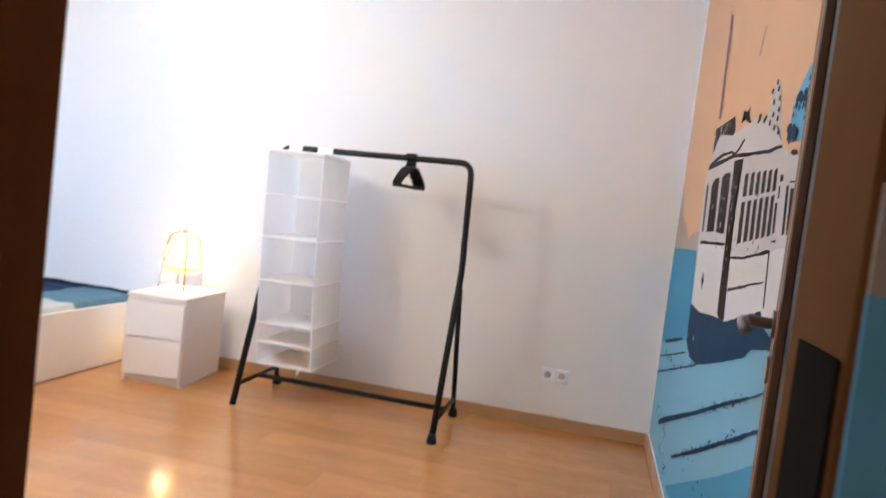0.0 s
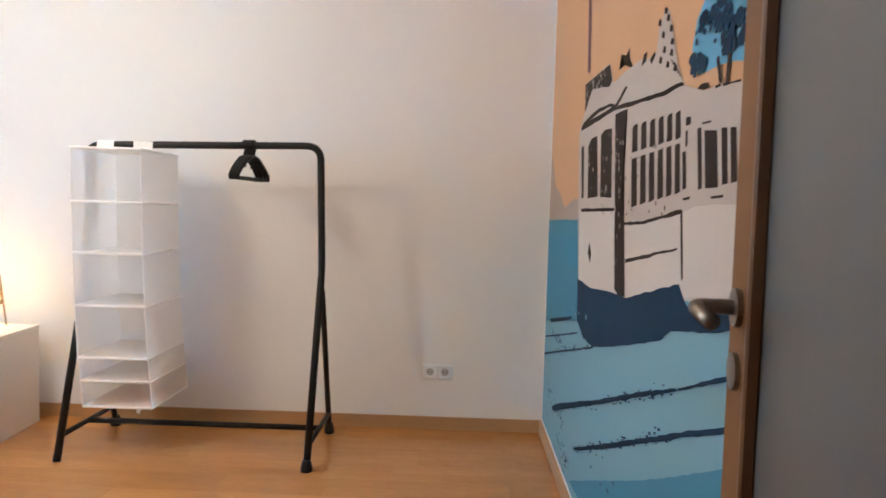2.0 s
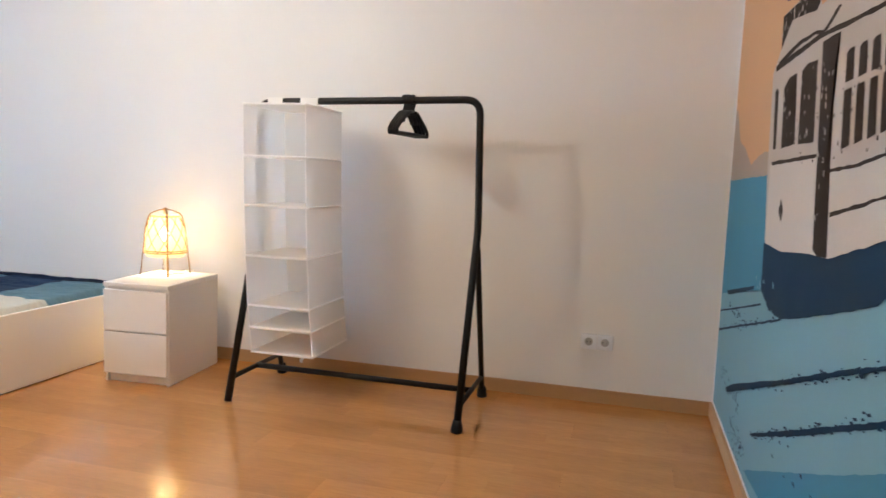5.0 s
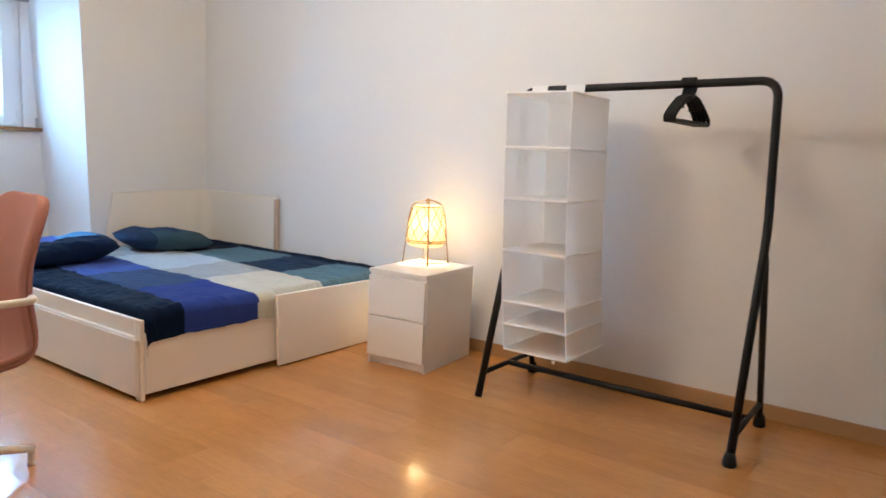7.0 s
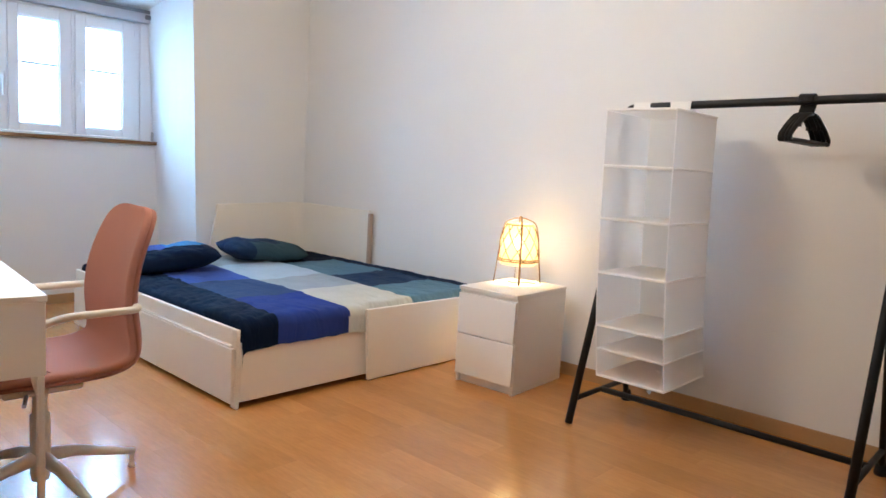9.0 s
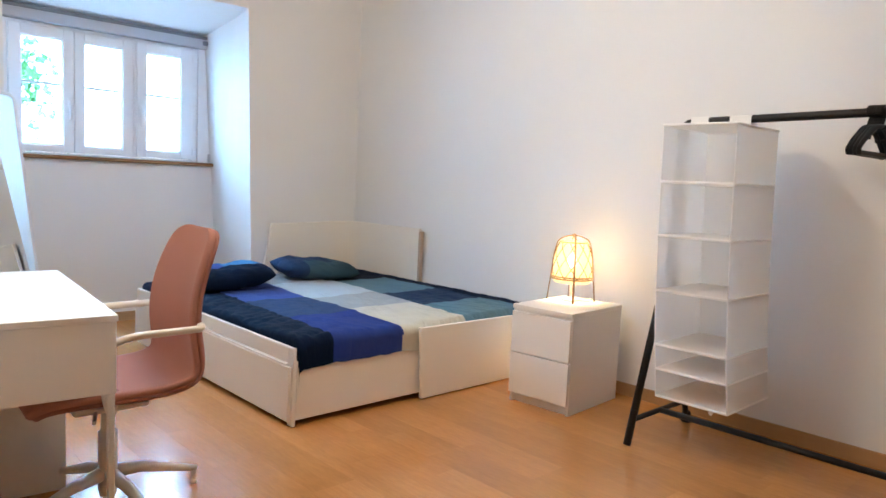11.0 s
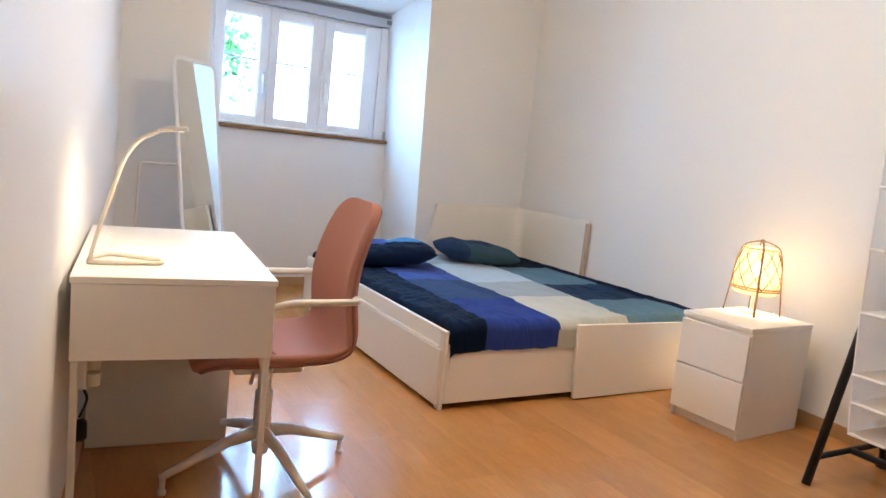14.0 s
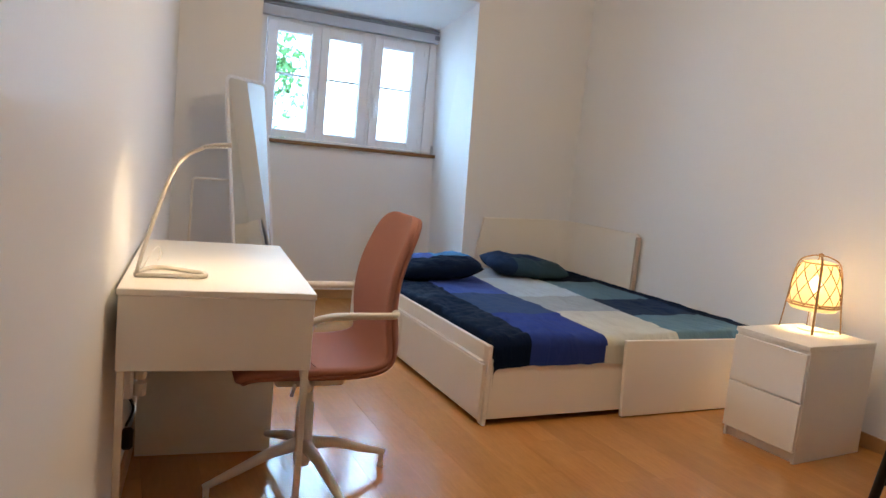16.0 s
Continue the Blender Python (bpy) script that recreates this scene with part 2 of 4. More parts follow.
for i in range(4):
    bm.faces.new((a[i], a[(i + 1) % 4], b[(i + 1) % 4], b[i]))
structure("wall_over_window", bm, WALL, "white lintel over the deep window recess")
structure("wall_under_window", box((BACK - 0.2, NICHE_S, -0.1), (BACK, NICHE_N + 0.06, 1.222)), WALL, "white wall under the window")
t = 0.14


def south_block(name, x0, x1, z0, z1):
    pts = [(x0, south(x0)), (x1, south(x1)), (x1, south(x1) - t), (x0, south(x0) - t)]
    return structure(name, prism(pts, z0, z1), WALL, "white painted wall")


south_block("wall_south_1", W, DOOR_L, -0.1, TOP + 0.1)
south_block("wall_south_2", DOOR_R, 0.0, -0.1, TOP + 0.1)
south_block("wall_over_door", DOOR_L, DOOR_R, DOOR_H, TOP + 0.1)
structure("wall_corridor_west", box((-2.2, -2.2, -0.1), (-2.05, 0.36, TOP + 0.1)), WALL, "white corridor wall")
structure("wall_corridor_south", box((-2.2, -2.35, -0.1), (0.2, -2.2, TOP + 0.1)), WALL, "white corridor wall")
PLAN = [(BACK - 0.2, 0.6), (-2.2, 0.38), (-2.2, -2.35), (0.2, -2.35), (0.2, N), (BACK - 0.2, N)]
structure("ceiling", prism(PLAN, TOP, TOP + 0.12), CEIL, "plain white ceiling")
structure("floor", prism(PLAN, -0.12, -0.012), mat("floor_joint", (0.20, 0.09, 0.03), 0.8), "warm oak laminate floor of long planks")


# ---- skirting, door, window ----
def skirting(name, pts, label="oak skirting board along the wall"):
    return structure(name, prism(pts, 0, 0.07), OAK, label)


skirting("baseboard_north", [(W, N), (-0.0, N), (-0.0, N - 0.014), (W, N - 0.014)])
skirting("baseboard_east", [(0, 0.36), (-0.014, 0.36), (-0.014, N - 0.014), (0, N - 0.014)])
skirting("baseboard_west", [(W, NICHE_N), (W + 0.014, NICHE_N), (W + 0.014, N - 0.014), (W, N - 0.014)])
skirting("baseboard_recess", [(BACK, NICHE_S), (BACK + 0.014, NICHE_S), (BACK + 0.014, NICHE_N), (BACK, NICHE_N)])
skirting("baseboard_south", [(W, south(W)), (DOOR_L - 0.08, south(DOOR_L - 0.08)), (DOOR_L - 0.08, south(DOOR_L - 0.08) + 0.014), (W, south(W) + 0.014)])


def door_frame():
    """Oak lining and casing of the doorway."""
    ob = tagged(new("door_frame"), "brown wooden door frame in the white wall", "", "", "structure")
    for name, x0, x1 in (("jamb", DOOR_L - 0.0, DOOR_L + 0.03), ("jamb", DOOR_R - 0.03, DOOR_R)):
        pts = [(x0, south(x0) + 0.012), (x1, south(x1) + 0.012), (x1, south(x1) - t - 0.012), (x0, south(x0) - t - 0.012)]
        part(name, prism(pts, 0, DOOR_H), FRAME_WOOD, ob)
    for x0, x1 in ((DOOR_L - 0.07, DOOR_L - 0.001), (DOOR_R + 0.001, DOOR_R + 0.07)):
        for s0, s1 in ((0.001, 0.016), (-t - 0.016, -t - 0.001)):
            pts = [(x0, south(x0) + s0), (x1, south(x1) + s0), (x1, south(x1) + s1), (x0, south(x0) + s1)]
            part("casing", prism(pts, 0, DOOR_H + 0.07), FRAME_WOOD, ob)
    pts = [(DOOR_L + 0.03, south(DOOR_L) + 0.012), (DOOR_R - 0.03, south(DOOR_R) + 0.012), (DOOR_R - 0.03, south(DOOR_R) - t - 0.012), (DOOR_L + 0.03, south(DOOR_L) - t - 0.012)]
    part("head", prism(pts, DOOR_H - 0.03, DOOR_H), FRAME_WOOD, ob)
    part("stop", box((-0.315, 0.092, 0.0), (DOOR_R - 0.031, 0.20, DOOR_H - 0.031), 0.003), FRAME_WOOD, ob)
    part("strike_plate", box((-0.3175, 0.10, 1.06), (-0.3155, 0.17, 1.21), 0.001), DARK, ob, "black metal plate in the jamb")
    return ob


door_frame()


def door_leaf():
    """Open leaf: veneered stiles round a grey panel, steel lever and keyhole plate."""
    h, e = Vector((-0.215, 0.345)), Vector((-0.098, 1.135))
    ang = math.degrees(math.atan2(e.y - h.y, e.x - h.x))
    w = (e - h).length
    ob = tagged(new("door_1"), "open wooden door with a grey panel and steel lever", "", "", "structure")
    ob.matrix_world = pose(h.x, h.y, 0.012, 0, 0, ang)
    th, st = 0.04, 0.105
    sh = 0.235
    part("stile", box((0, -th, 0), (sh, 0, 2.06), 0.003), BEECH, ob)
    part("stile", box((w - st, -th, 0), (w, 0, 2.06), 0.003), BEECH, ob)
    part("rail", box((sh, -th, 1.95), (w - st, 0, 2.06), 0.003), BEECH, ob)
    part("rail", box((sh, -th, 0), (w - st, 0, 0.16), 0.003), BEECH, ob)
    part("panel", box((sh, -th * 0.7, 0.16), (w - st, -th * 0.3, 1.95)), FROST, ob, "smooth grey panel")
    # moulding round the panel, its shade put into a darker brown
    bm = bmesh.new()
    for x0, x1 in ((sh, sh + 0.014), (w - st - 0.014, w - st)):
        box((x0, -th * 0.32, 0.16), (x1, 0.006, 1.95), 0.003, bm)
    part("moulding", bm, mat("shaded_moulding", (0.16, 0.075, 0.03), 0.4), ob, "brown moulding round the panel, darkened for shade")
    for side, yy in ((1, 0.0), (-1, -th)):
        hz, hx = 1.112, w - 0.05
        rose = lathe([(0, 0), (0.026, 0), (0.026, 0.008), (0.0, 0.009)], 20)
        rose.transform(pose(hx, yy, hz, -90 * side, 0, 0))
        rp = part("rose", rose, STEEL, ob)
        lever = tube(rounded([(hx, yy, hz), (hx, yy + 0.058 * side, hz), (hx - 0.115, yy + 0.058 * side, hz - 0.004)], 0.02), 0.0105, 12)
        part("lever", lever, STEEL, ob, "brushed steel lever handle", True)
        key = lathe([(0, 0), (0.025, 0), (0.025, 0.007), (0.0, 0.008)], 20)
        key.transform(pose(hx, yy, hz - 0.086, -90 * side, 0, 0))
        part("keyhole_plate", key, STEEL, ob)
    for hz in (0.25, 1.0, 1.8):
        part("hinge", tube([(0.0, 0.006, hz - 0.045), (0.0, 0.006, hz + 0.045)], 0.008), STEEL, ob)
    return ob


door_leaf()

WX, WY0, WY1, WZ0, WZ1 = BACK - 0.06, 1.600, 2.890, 1.250, 2.165


def window():
    """Three casements with a glazing bar each, in one white frame, under a shutter box and over an oak sill."""
    ob = tagged(new("window_1"), "white three-casement window with oak sill over the recess", "", "", "structure")
    x0, x1 = WX - 0.05, WX + 0.02
    frame_parts = (((x0, NICHE_S, WZ0), (x1, WY0 - 0.002, WZ1)), ((x0, WY1 + 0.002, WZ0), (x1, WY1 + 0.045, WZ1)), ((x0, WY1 + 0.045, WZ0), (x1 + 0.018, NICHE_N + 0.02, WZ1)),
                   ((x0, WY0 - 0.002, WZ0), (x1, WY1 + 0.002, WZ0 + 0.016)), ((x0, WY0 - 0.002, WZ1 - 0.020), (x1, WY1 + 0.002, WZ1)))
    for a, b in frame_parts:
        part("window_frame", box(a, b, 0.004), PVC, ob)
    part("shutter_box", box((x0, NICHE_S, WZ1 + 0.001), (x1 + 0.06, NICHE_N, 2.255), 0.006, None, 2), GREY_TOP, ob, "grey shutter box over the window")
    part("box_lip", box((x1 + 0.061, NICHE_S, 2.236), (x1 + 0.068, NICHE_N - 0.01, 2.262), 0.002), LIP, ob, "dark grey edge of the shutter box")
    part("window_sill", box((BACK - 0.1, NICHE_S + 0.1, 1.222), (BACK + 0.04, NICHE_N - 0.002, 1.249), 0.004), SILL_WOOD, ob, "oak window sill")
    part("sill_end_cap", box((BACK - 0.04, NICHE_N - 0.0015, 1.224), (BACK + 0.038, NICHE_N + 0.004, 1.247), 0.001), DARK, ob, "dark end of the sill")
    z0, z1 = WZ0 + 0.018, WZ1 - 0.022
    # casement: its edges, the pane's edges, and how far it stands proud
    for y0, y1, p0, p1, proud in ((1.602, 2.013, 1.676, 1.944, 0.0), (2.016, 2.428, 2.081, 2.351, 0.0), (2.452, 2.888, 2.523, 2.795, 0.010)):
        xx0, xx1 = x0 + 0.012 + proud, x1 + 0.016 + proud
        q0, q1 = 1.322, 2.072
        sash = bmesh.new()
        for a, b in (((xx0, y0, z0), (xx1, p0, z1)), ((xx0, p1, z0), (xx1, y1, z1)), ((xx0, p0, z0), (xx1, p1, q0)), ((xx0, p0, q1), (xx1, p1, z1))):
            box(a, b, 0.005, sash, 2)
        sp = part("sash", sash, PVC, ob)
        bead = bmesh.new()
        for a, b in (((p0, q0), (p0 + 0.009, q1)), ((p1 - 0.009, q0), (p1, q1)), ((p0 + 0.009, q0), (p1 - 0.009, q0 + 0.009)), ((p0 + 0.009, q1 - 0.009), (p1 - 0.009, q1))):
            box((xx0 + 0.018, a[0], a[1]), (xx1 - 0.012, b[0], b[1]), 0.002, bead)
        part("glazing_bead", bead, PVC, sp)
        bz = q0 + (q1 - q0) * 0.575
        part("glazing_bar", box((xx0 + 0.014, p0, bz - 0.008), (xx1 - 0.03, p1, bz + 0.008), 0.002), GREY_TOP, sp)
        pane = part("pane", box((xx0 + 0.018, p0 - 0.004, q0 - 0.004), (xx0 + 0.026, p1 + 0.004, q1 + 0.004)), PANE, sp)
        pane.visible_shadow = False
        if p0 != 2.081:
            yh = y1 - 0.030 if y0 < 2 else y0 + 0.032
            hb = box((xx1, yh - 0.013, 1.585), (xx1 + 0.010, yh + 0.013, 1.665), 0.004)
            box((xx1 + 0.012, yh - 0.009, 1.500), (xx1 + 0.030, yh + 0.009, 1.640), 0.006, hb)
            part("handle", hb, PVC, sp)
        for hz in (z0 + 0.07, z1 - 0.07):
            yk = y0 if y0 < 2 else y1
            part("hinge", tube([(xx1 + 0.004, yk, hz - 0.03), (xx1 + 0.004, yk, hz + 0.03)], 0.006, 8), PVC, sp)
    part("mullion", box((x0, 2.4295, WZ0 + 0.017), (x1 + 0.016, 2.4505, WZ1 - 0.021), 0.002), PVC, ob)
    part("roller_bracket", box((x1 + 0.061, NICHE_N - 0.10, 2.19), (x1 + 0.075, NICHE_N - 0.055, 2.225), 0.004), LIP, ob)
    part("strap_guide", box((x1 + 0.02, NICHE_N - 0.03, WZ0 + 0.002), (x1 + 0.034, NICHE_N - 0.012, WZ0 + 0.075), 0.003), GREY_TOP, ob)
    return ob


window()
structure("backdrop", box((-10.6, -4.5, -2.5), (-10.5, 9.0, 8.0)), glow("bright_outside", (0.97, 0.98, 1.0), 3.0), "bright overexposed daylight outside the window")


# ---- the mural on the east wall ----
def paint_mat(name, color):
    return mat(name, color, 0.7, vary=0.08, scale=3.5, fine=90, bump=0.08, spec=0.15)


MURAL_PEACH = paint_mat("peach_paint", (0.608, 0.357, 0.19))
MURAL_STREET = paint_mat("light_blue_paint", (0.205, 0.38, 0.456))
MURAL_SEA = paint_mat("sea_blue_paint", (0.076, 0.243, 0.357))
MURAL_GREY = paint_mat("grey_beige_paint", (0.395, 0.319, 0.258))
TRAM_WHITE = paint_mat("warm_white_paint", (0.502, 0.441, 0.388))
TRAM_LIGHT = paint_mat("bright_white_paint", (0.60, 0.545, 0.485))
TRAM_BROWN = paint_mat("dark_brown_paint", (0.030, 0.019, 0.015))
MURAL_NAVY = paint_mat("navy_paint", (0.008, 0.033, 0.072))
MURAL_SKYBLUE = paint_mat("sky_blue_paint", (0.152, 0.38, 0.57))
MURAL_WIRE = paint_mat("violet_line_paint", (0.22, 0.12, 0.14))
PAINTS, STROKE = {}, []
rng = random.Random(4)


mural = thing("wall_mural", "painted mural of an old tram, blue street and peach sky", "mural")


def paint(material, layer, *outline, speck=False):
    """One brushed patch of the wall painting, with an uneven edge; outlines are y, z on the wall. Specks share one mesh a colour."""
    bm = PAINTS.setdefault(material.name, (material, bmesh.new()))[1] if speck else bmesh.new()
    pts = [Vector(p) for p in outline]
    edge = []
    for a, b in zip(pts, pts[1:] + pts[:1]):
        n = 1 if speck else max(1, min(40, int((b - a).length / 0.035)))
        off = Vector((-(b - a).y, (b - a).x)).normalized()
        for k in range(n):
            wob = 0 if k == 0 else rng.uniform(-0.002, 0.002)
            p = a.lerp(b, k / n) + off * wob
            edge.append(p)
    STROKE.append(1)
    vs = [bm.verts.new((-0.0008 * layer - 0.00001 * len(STROKE), p.x, p.y)) for p in edge]
    face = bm.faces.new(vs)
    bmesh.ops.triangulate(bm, faces=[face])
    if not speck:
        part(PATCH_NAMES[material.name], bm, material, mural)


PATCH_NAMES = {"peach_paint": "peach_sky", "light_blue_paint": "light_blue_street", "sea_blue_paint": "sea_blue_area", "grey_beige_paint": "grey_skyline", "warm_white_paint": "tram_body", "bright_white_paint": "tram_lower_panel",
               "dark_brown_paint": "dark_brown_stroke", "navy_paint": "navy_stroke", "sky_blue_paint": "tree_crown", "violet_line_paint": "overhead_wire"}


# ground colours: sky and street
paint(MURAL_PEACH, 1, (3.962, 1.18), (3.962, 3.045), (0.42, 3.045), (0.42, 1.0), (2.9, 1.18))
paint(MURAL_STREET, 1, (3.962, 0.64), (2.95, 0.80), (2.0, 1.18), (0.42, 1.18), (0.42, 0.09), (3.962, 0.09))
paint(MURAL_GREY, 1, (3.962, 1.164), (3.962, 1.532), (3.901, 1.531), (3.754, 1.376), (3.565, 1.329), (3.401, 1.258), (3.257, 1.285), (3.122, 1.3), (2.967, 1.29), (2.931, 1.184))
paint(MURAL_SEA, 2, (3.962, 1.197), (2.906, 1.214), (2.887, 0.819), (3.955, 0.642))
paint(TRAM_WHITE, 3, (3.066, 1.576), (2.949, 1.645), (2.94, 1.752), (2.502, 1.74), (2.436, 1.664), (2.116, 1.668), (1.983, 1.649), (1.889, 1.656), (1.807, 1.622), (1.746, 1.573), (1.712, 1.534), (1.584, 1.497), (1.423, 1.487), (1.312, 1.469), (1.251, 1.111), (1.637, 1.062), (2.138, 0.998), (2.663, 0.964), (2.954, 0.972), (3.022, 1.237), (3.049, 1.455))
paint(TRAM_WHITE, 3, (1.989, 1.605), (1.937, 1.64), (1.923, 1.704), (1.876, 1.743), (1.834, 1.725), (1.788, 1.645), (1.754, 1.584), (1.702, 1.533), (1.973, 1.561))
paint(TRAM_LIGHT, 3.5, (2.975, 1.247), (2.345, 1.253), (2.2, 1.212), (1.98, 1.221), (1.68, 1.25), (1.60, 1.262), (1.29, 1.27), (1.262, 1.115), (1.637, 1.068), (2.138, 1.003), (2.663, 0.969), (2.945, 0.977))
paint(MURAL_NAVY, 4, (2.967, 0.975), (2.665, 0.97), (2.349, 0.995), (2.151, 1.002), (1.854, 1.059), (1.67, 1.094), (1.621, 1.058), (1.547, 1.045), (1.25, 1.103), (1.245, 1.07), (1.49, 1.02), (1.713, 0.983), (1.78, 0.95), (2.104, 0.873), (2.6, 0.767), (2.786, 0.763), (2.946, 0.809))
paint(TRAM_BROWN, 4, (2.946, 1.638), (2.961, 1.75), (2.501, 1.737), (2.454, 1.676), (2.487, 1.662), (2.801, 1.705), (2.89, 1.666))
paint(TRAM_BROWN, 4, (3.016, 1.572), (3.011, 1.593), (2.444, 1.587), (2.291, 1.575), (1.883, 1.542), (1.712, 1.537), (1.698, 1.527), (1.873, 1.53), (2.288, 1.561), (2.425, 1.571))
paint(TRAM_BROWN, 4, (2.979, 1.601), (2.679, 1.615), (2.471, 1.603), (2.372, 1.583), (2.377, 1.574), (2.476, 1.594), (2.656, 1.599), (2.95, 1.583))
paint(TRAM_BROWN, 4, (2.401, 1.586), (2.255, 1.622), (2.235, 1.615), (2.358, 1.579))
paint(TRAM_BROWN, 4, (2.812, 1.296), (2.845, 1.495), (2.772, 1.52), (2.667, 1.517), (2.619, 1.3))
paint(TRAM_BROWN, 4, (2.574, 1.299), (2.604, 1.513), (2.533, 1.525), (2.424, 1.517), (2.39, 1.293))
paint(TRAM_BROWN, 4, (2.947, 1.3), (2.992, 1.502), (2.961, 1.511), (2.933, 1.496), (2.901, 1.299))
paint(TRAM_BROWN, 4, (2.296, 1.01), (2.385, 1.556), (2.218, 1.549), (2.248, 1.481), (2.181, 1.114), (2.157, 1.003), (2.244, 0.997))
paint(TRAM_BROWN, 4, (2.945, 1.258), (2.345, 1.261), (2.343, 1.251), (2.94, 1.245))
paint(TRAM_BROWN, 4, (2.767, 1.094), (2.739, 1.135), (2.697, 1.098), (2.714, 1.058))
paint(TRAM_BROWN, 4, (2.202, 1.218), (1.983, 1.226), (1.676, 1.257), (1.668, 1.251), (1.644, 1.11), (1.655, 1.101), (1.683, 1.247), (1.972, 1.218), (2.2, 1.209))
paint(TRAM_BROWN, 4, (2.168, 1.112), (1.693, 1.173), (1.692, 1.168), (2.165, 1.1))
paint(TRAM_BROWN, 4, (2.143, 1.416), (2.15, 1.486), (2.13, 1.492), (2.093, 1.492), (2.08, 1.417))
paint(TRAM_BROWN, 4, (2.126, 1.261), (2.145, 1.398), (2.086, 1.4), (2.063, 1.268))
paint(TRAM_BROWN, 4, (2.046, 1.415), (2.053, 1.482), (2.035, 1.488), (2.002, 1.488), (1.989, 1.417))
paint(TRAM_BROWN, 4, (2.03, 1.268), (2.047, 1.399), (1.995, 1.401), (1.974, 1.275))
paint(TRAM_BROWN, 4, (1.959, 1.415), (1.965, 1.479), (1.949, 1.484), (1.919, 1.484), (1.907, 1.416))
paint(TRAM_BROWN, 4, (1.944, 1.274), (1.96, 1.4), (1.912, 1.401), (1.893, 1.281))
paint(TRAM_BROWN, 4, (1.88, 1.414), (1.886, 1.476), (1.871, 1.481), (1.844, 1.481), (1.833, 1.416))
paint(TRAM_BROWN, 4, (1.866, 1.28), (1.881, 1.401), (1.838, 1.402), (1.819, 1.286))
paint(TRAM_BROWN, 4, (1.809, 1.414), (1.814, 1.473), (1.801, 1.478), (1.776, 1.478), (1.766, 1.415))
paint(TRAM_BROWN, 4, (1.795, 1.285), (1.81, 1.402), (1.77, 1.403), (1.753, 1.291))
paint(TRAM_BROWN, 4, (1.743, 1.413), (1.749, 1.471), (1.736, 1.475), (1.714, 1.476), (1.704, 1.415))
paint(TRAM_BROWN, 4, (1.73, 1.29), (1.744, 1.402), (1.708, 1.403), (1.692, 1.295))
paint(TRAM_BROWN, 4, (1.675, 1.299), (1.689, 1.381), (1.665, 1.382), (1.651, 1.302))
paint(TRAM_BROWN, 4, (1.669, 1.39), (1.674, 1.425), (1.659, 1.426), (1.655, 1.393))
paint(TRAM_BROWN, 4, (1.673, 1.436), (1.674, 1.455), (1.641, 1.452), (1.64, 1.436))
paint(TRAM_BROWN, 4, (1.576, 1.296), (1.598, 1.422), (1.574, 1.422), (1.553, 1.299))
paint(TRAM_BROWN, 4, (1.535, 1.298), (1.555, 1.414), (1.486, 1.406), (1.468, 1.298))
paint(TRAM_BROWN, 4, (1.447, 1.302), (1.464, 1.408), (1.436, 1.406), (1.42, 1.304))
paint(TRAM_BROWN, 4, (1.404, 1.304), (1.42, 1.404), (1.392, 1.402), (1.377, 1.306))
paint(TRAM_BROWN, 4, (1.571, 1.431), (1.521, 1.429), (1.52, 1.425), (1.57, 1.427))
paint(TRAM_BROWN, 4, (1.504, 1.282), (1.439, 1.284), (1.438, 1.279), (1.499, 1.277))
paint(TRAM_BROWN, 4, (1.671, 1.281), (1.624, 1.284), (1.623, 1.278), (1.667, 1.276))
paint(TRAM_BROWN, 4, (1.609, 1.504), (1.587, 1.511), (1.545, 1.506), (1.538, 1.495), (1.571, 1.495))
paint(TRAM_BROWN, 4, (1.509, 1.492), (1.482, 1.493), (1.477, 1.487), (1.504, 1.487))
paint(TRAM_BROWN, 4, (1.469, 1.49), (1.384, 1.483), (1.381, 1.478), (1.463, 1.484))
paint(TRAM_BROWN, 4, (2.358, 1.687), (2.288, 1.698), (2.332, 1.731), (2.267, 1.715), (2.224, 1.727), (2.221, 1.698), (2.174, 1.662), (2.217, 1.67), (2.279, 1.689))
paint(TRAM_BROWN, 4, (2.079, 1.644), (2.057, 1.672), (2.021, 1.671), (2.03, 1.648))
paint(TRAM_BROWN, 4, (1.994, 1.644), (1.95, 1.656), (1.938, 1.645), (1.975, 1.628))
paint(TRAM_BROWN, 4, (1.93, 1.715), (1.92, 1.729), (1.898, 1.719), (1.902, 1.705))
paint(TRAM_BROWN, 4, (1.894, 1.677), (1.885, 1.691), (1.864, 1.682), (1.867, 1.668))
paint(TRAM_BROWN, 4, (1.857, 1.708), (1.848, 1.722), (1.828, 1.713), (1.831, 1.699))
paint(TRAM_BROWN, 4, (1.829, 1.676), (1.821, 1.69), (1.801, 1.681), (1.804, 1.668))
paint(TRAM_BROWN, 4, (1.879, 1.638), (1.87, 1.652), (1.849, 1.643), (1.853, 1.629))
paint(TRAM_BROWN, 4, (1.818, 1.618), (1.81, 1.632), (1.79, 1.624), (1.793, 1.61))
paint(TRAM_BROWN, 4, (1.785, 1.576), (1.777, 1.59), (1.759, 1.582), (1.762, 1.569))
paint(TRAM_BROWN, 4, (1.908, 1.618), (1.899, 1.633), (1.878, 1.624), (1.881, 1.61))
paint(TRAM_BROWN, 4, (1.844, 1.595), (1.836, 1.609), (1.816, 1.601), (1.819, 1.588))
paint(TRAM_BROWN, 4, (1.879, 1.731), (1.871, 1.745), (1.85, 1.735), (1.853, 1.722))
paint(TRAM_BROWN, 4, (1.816, 1.643), (1.808, 1.656), (1.788, 1.648), (1.791, 1.635))
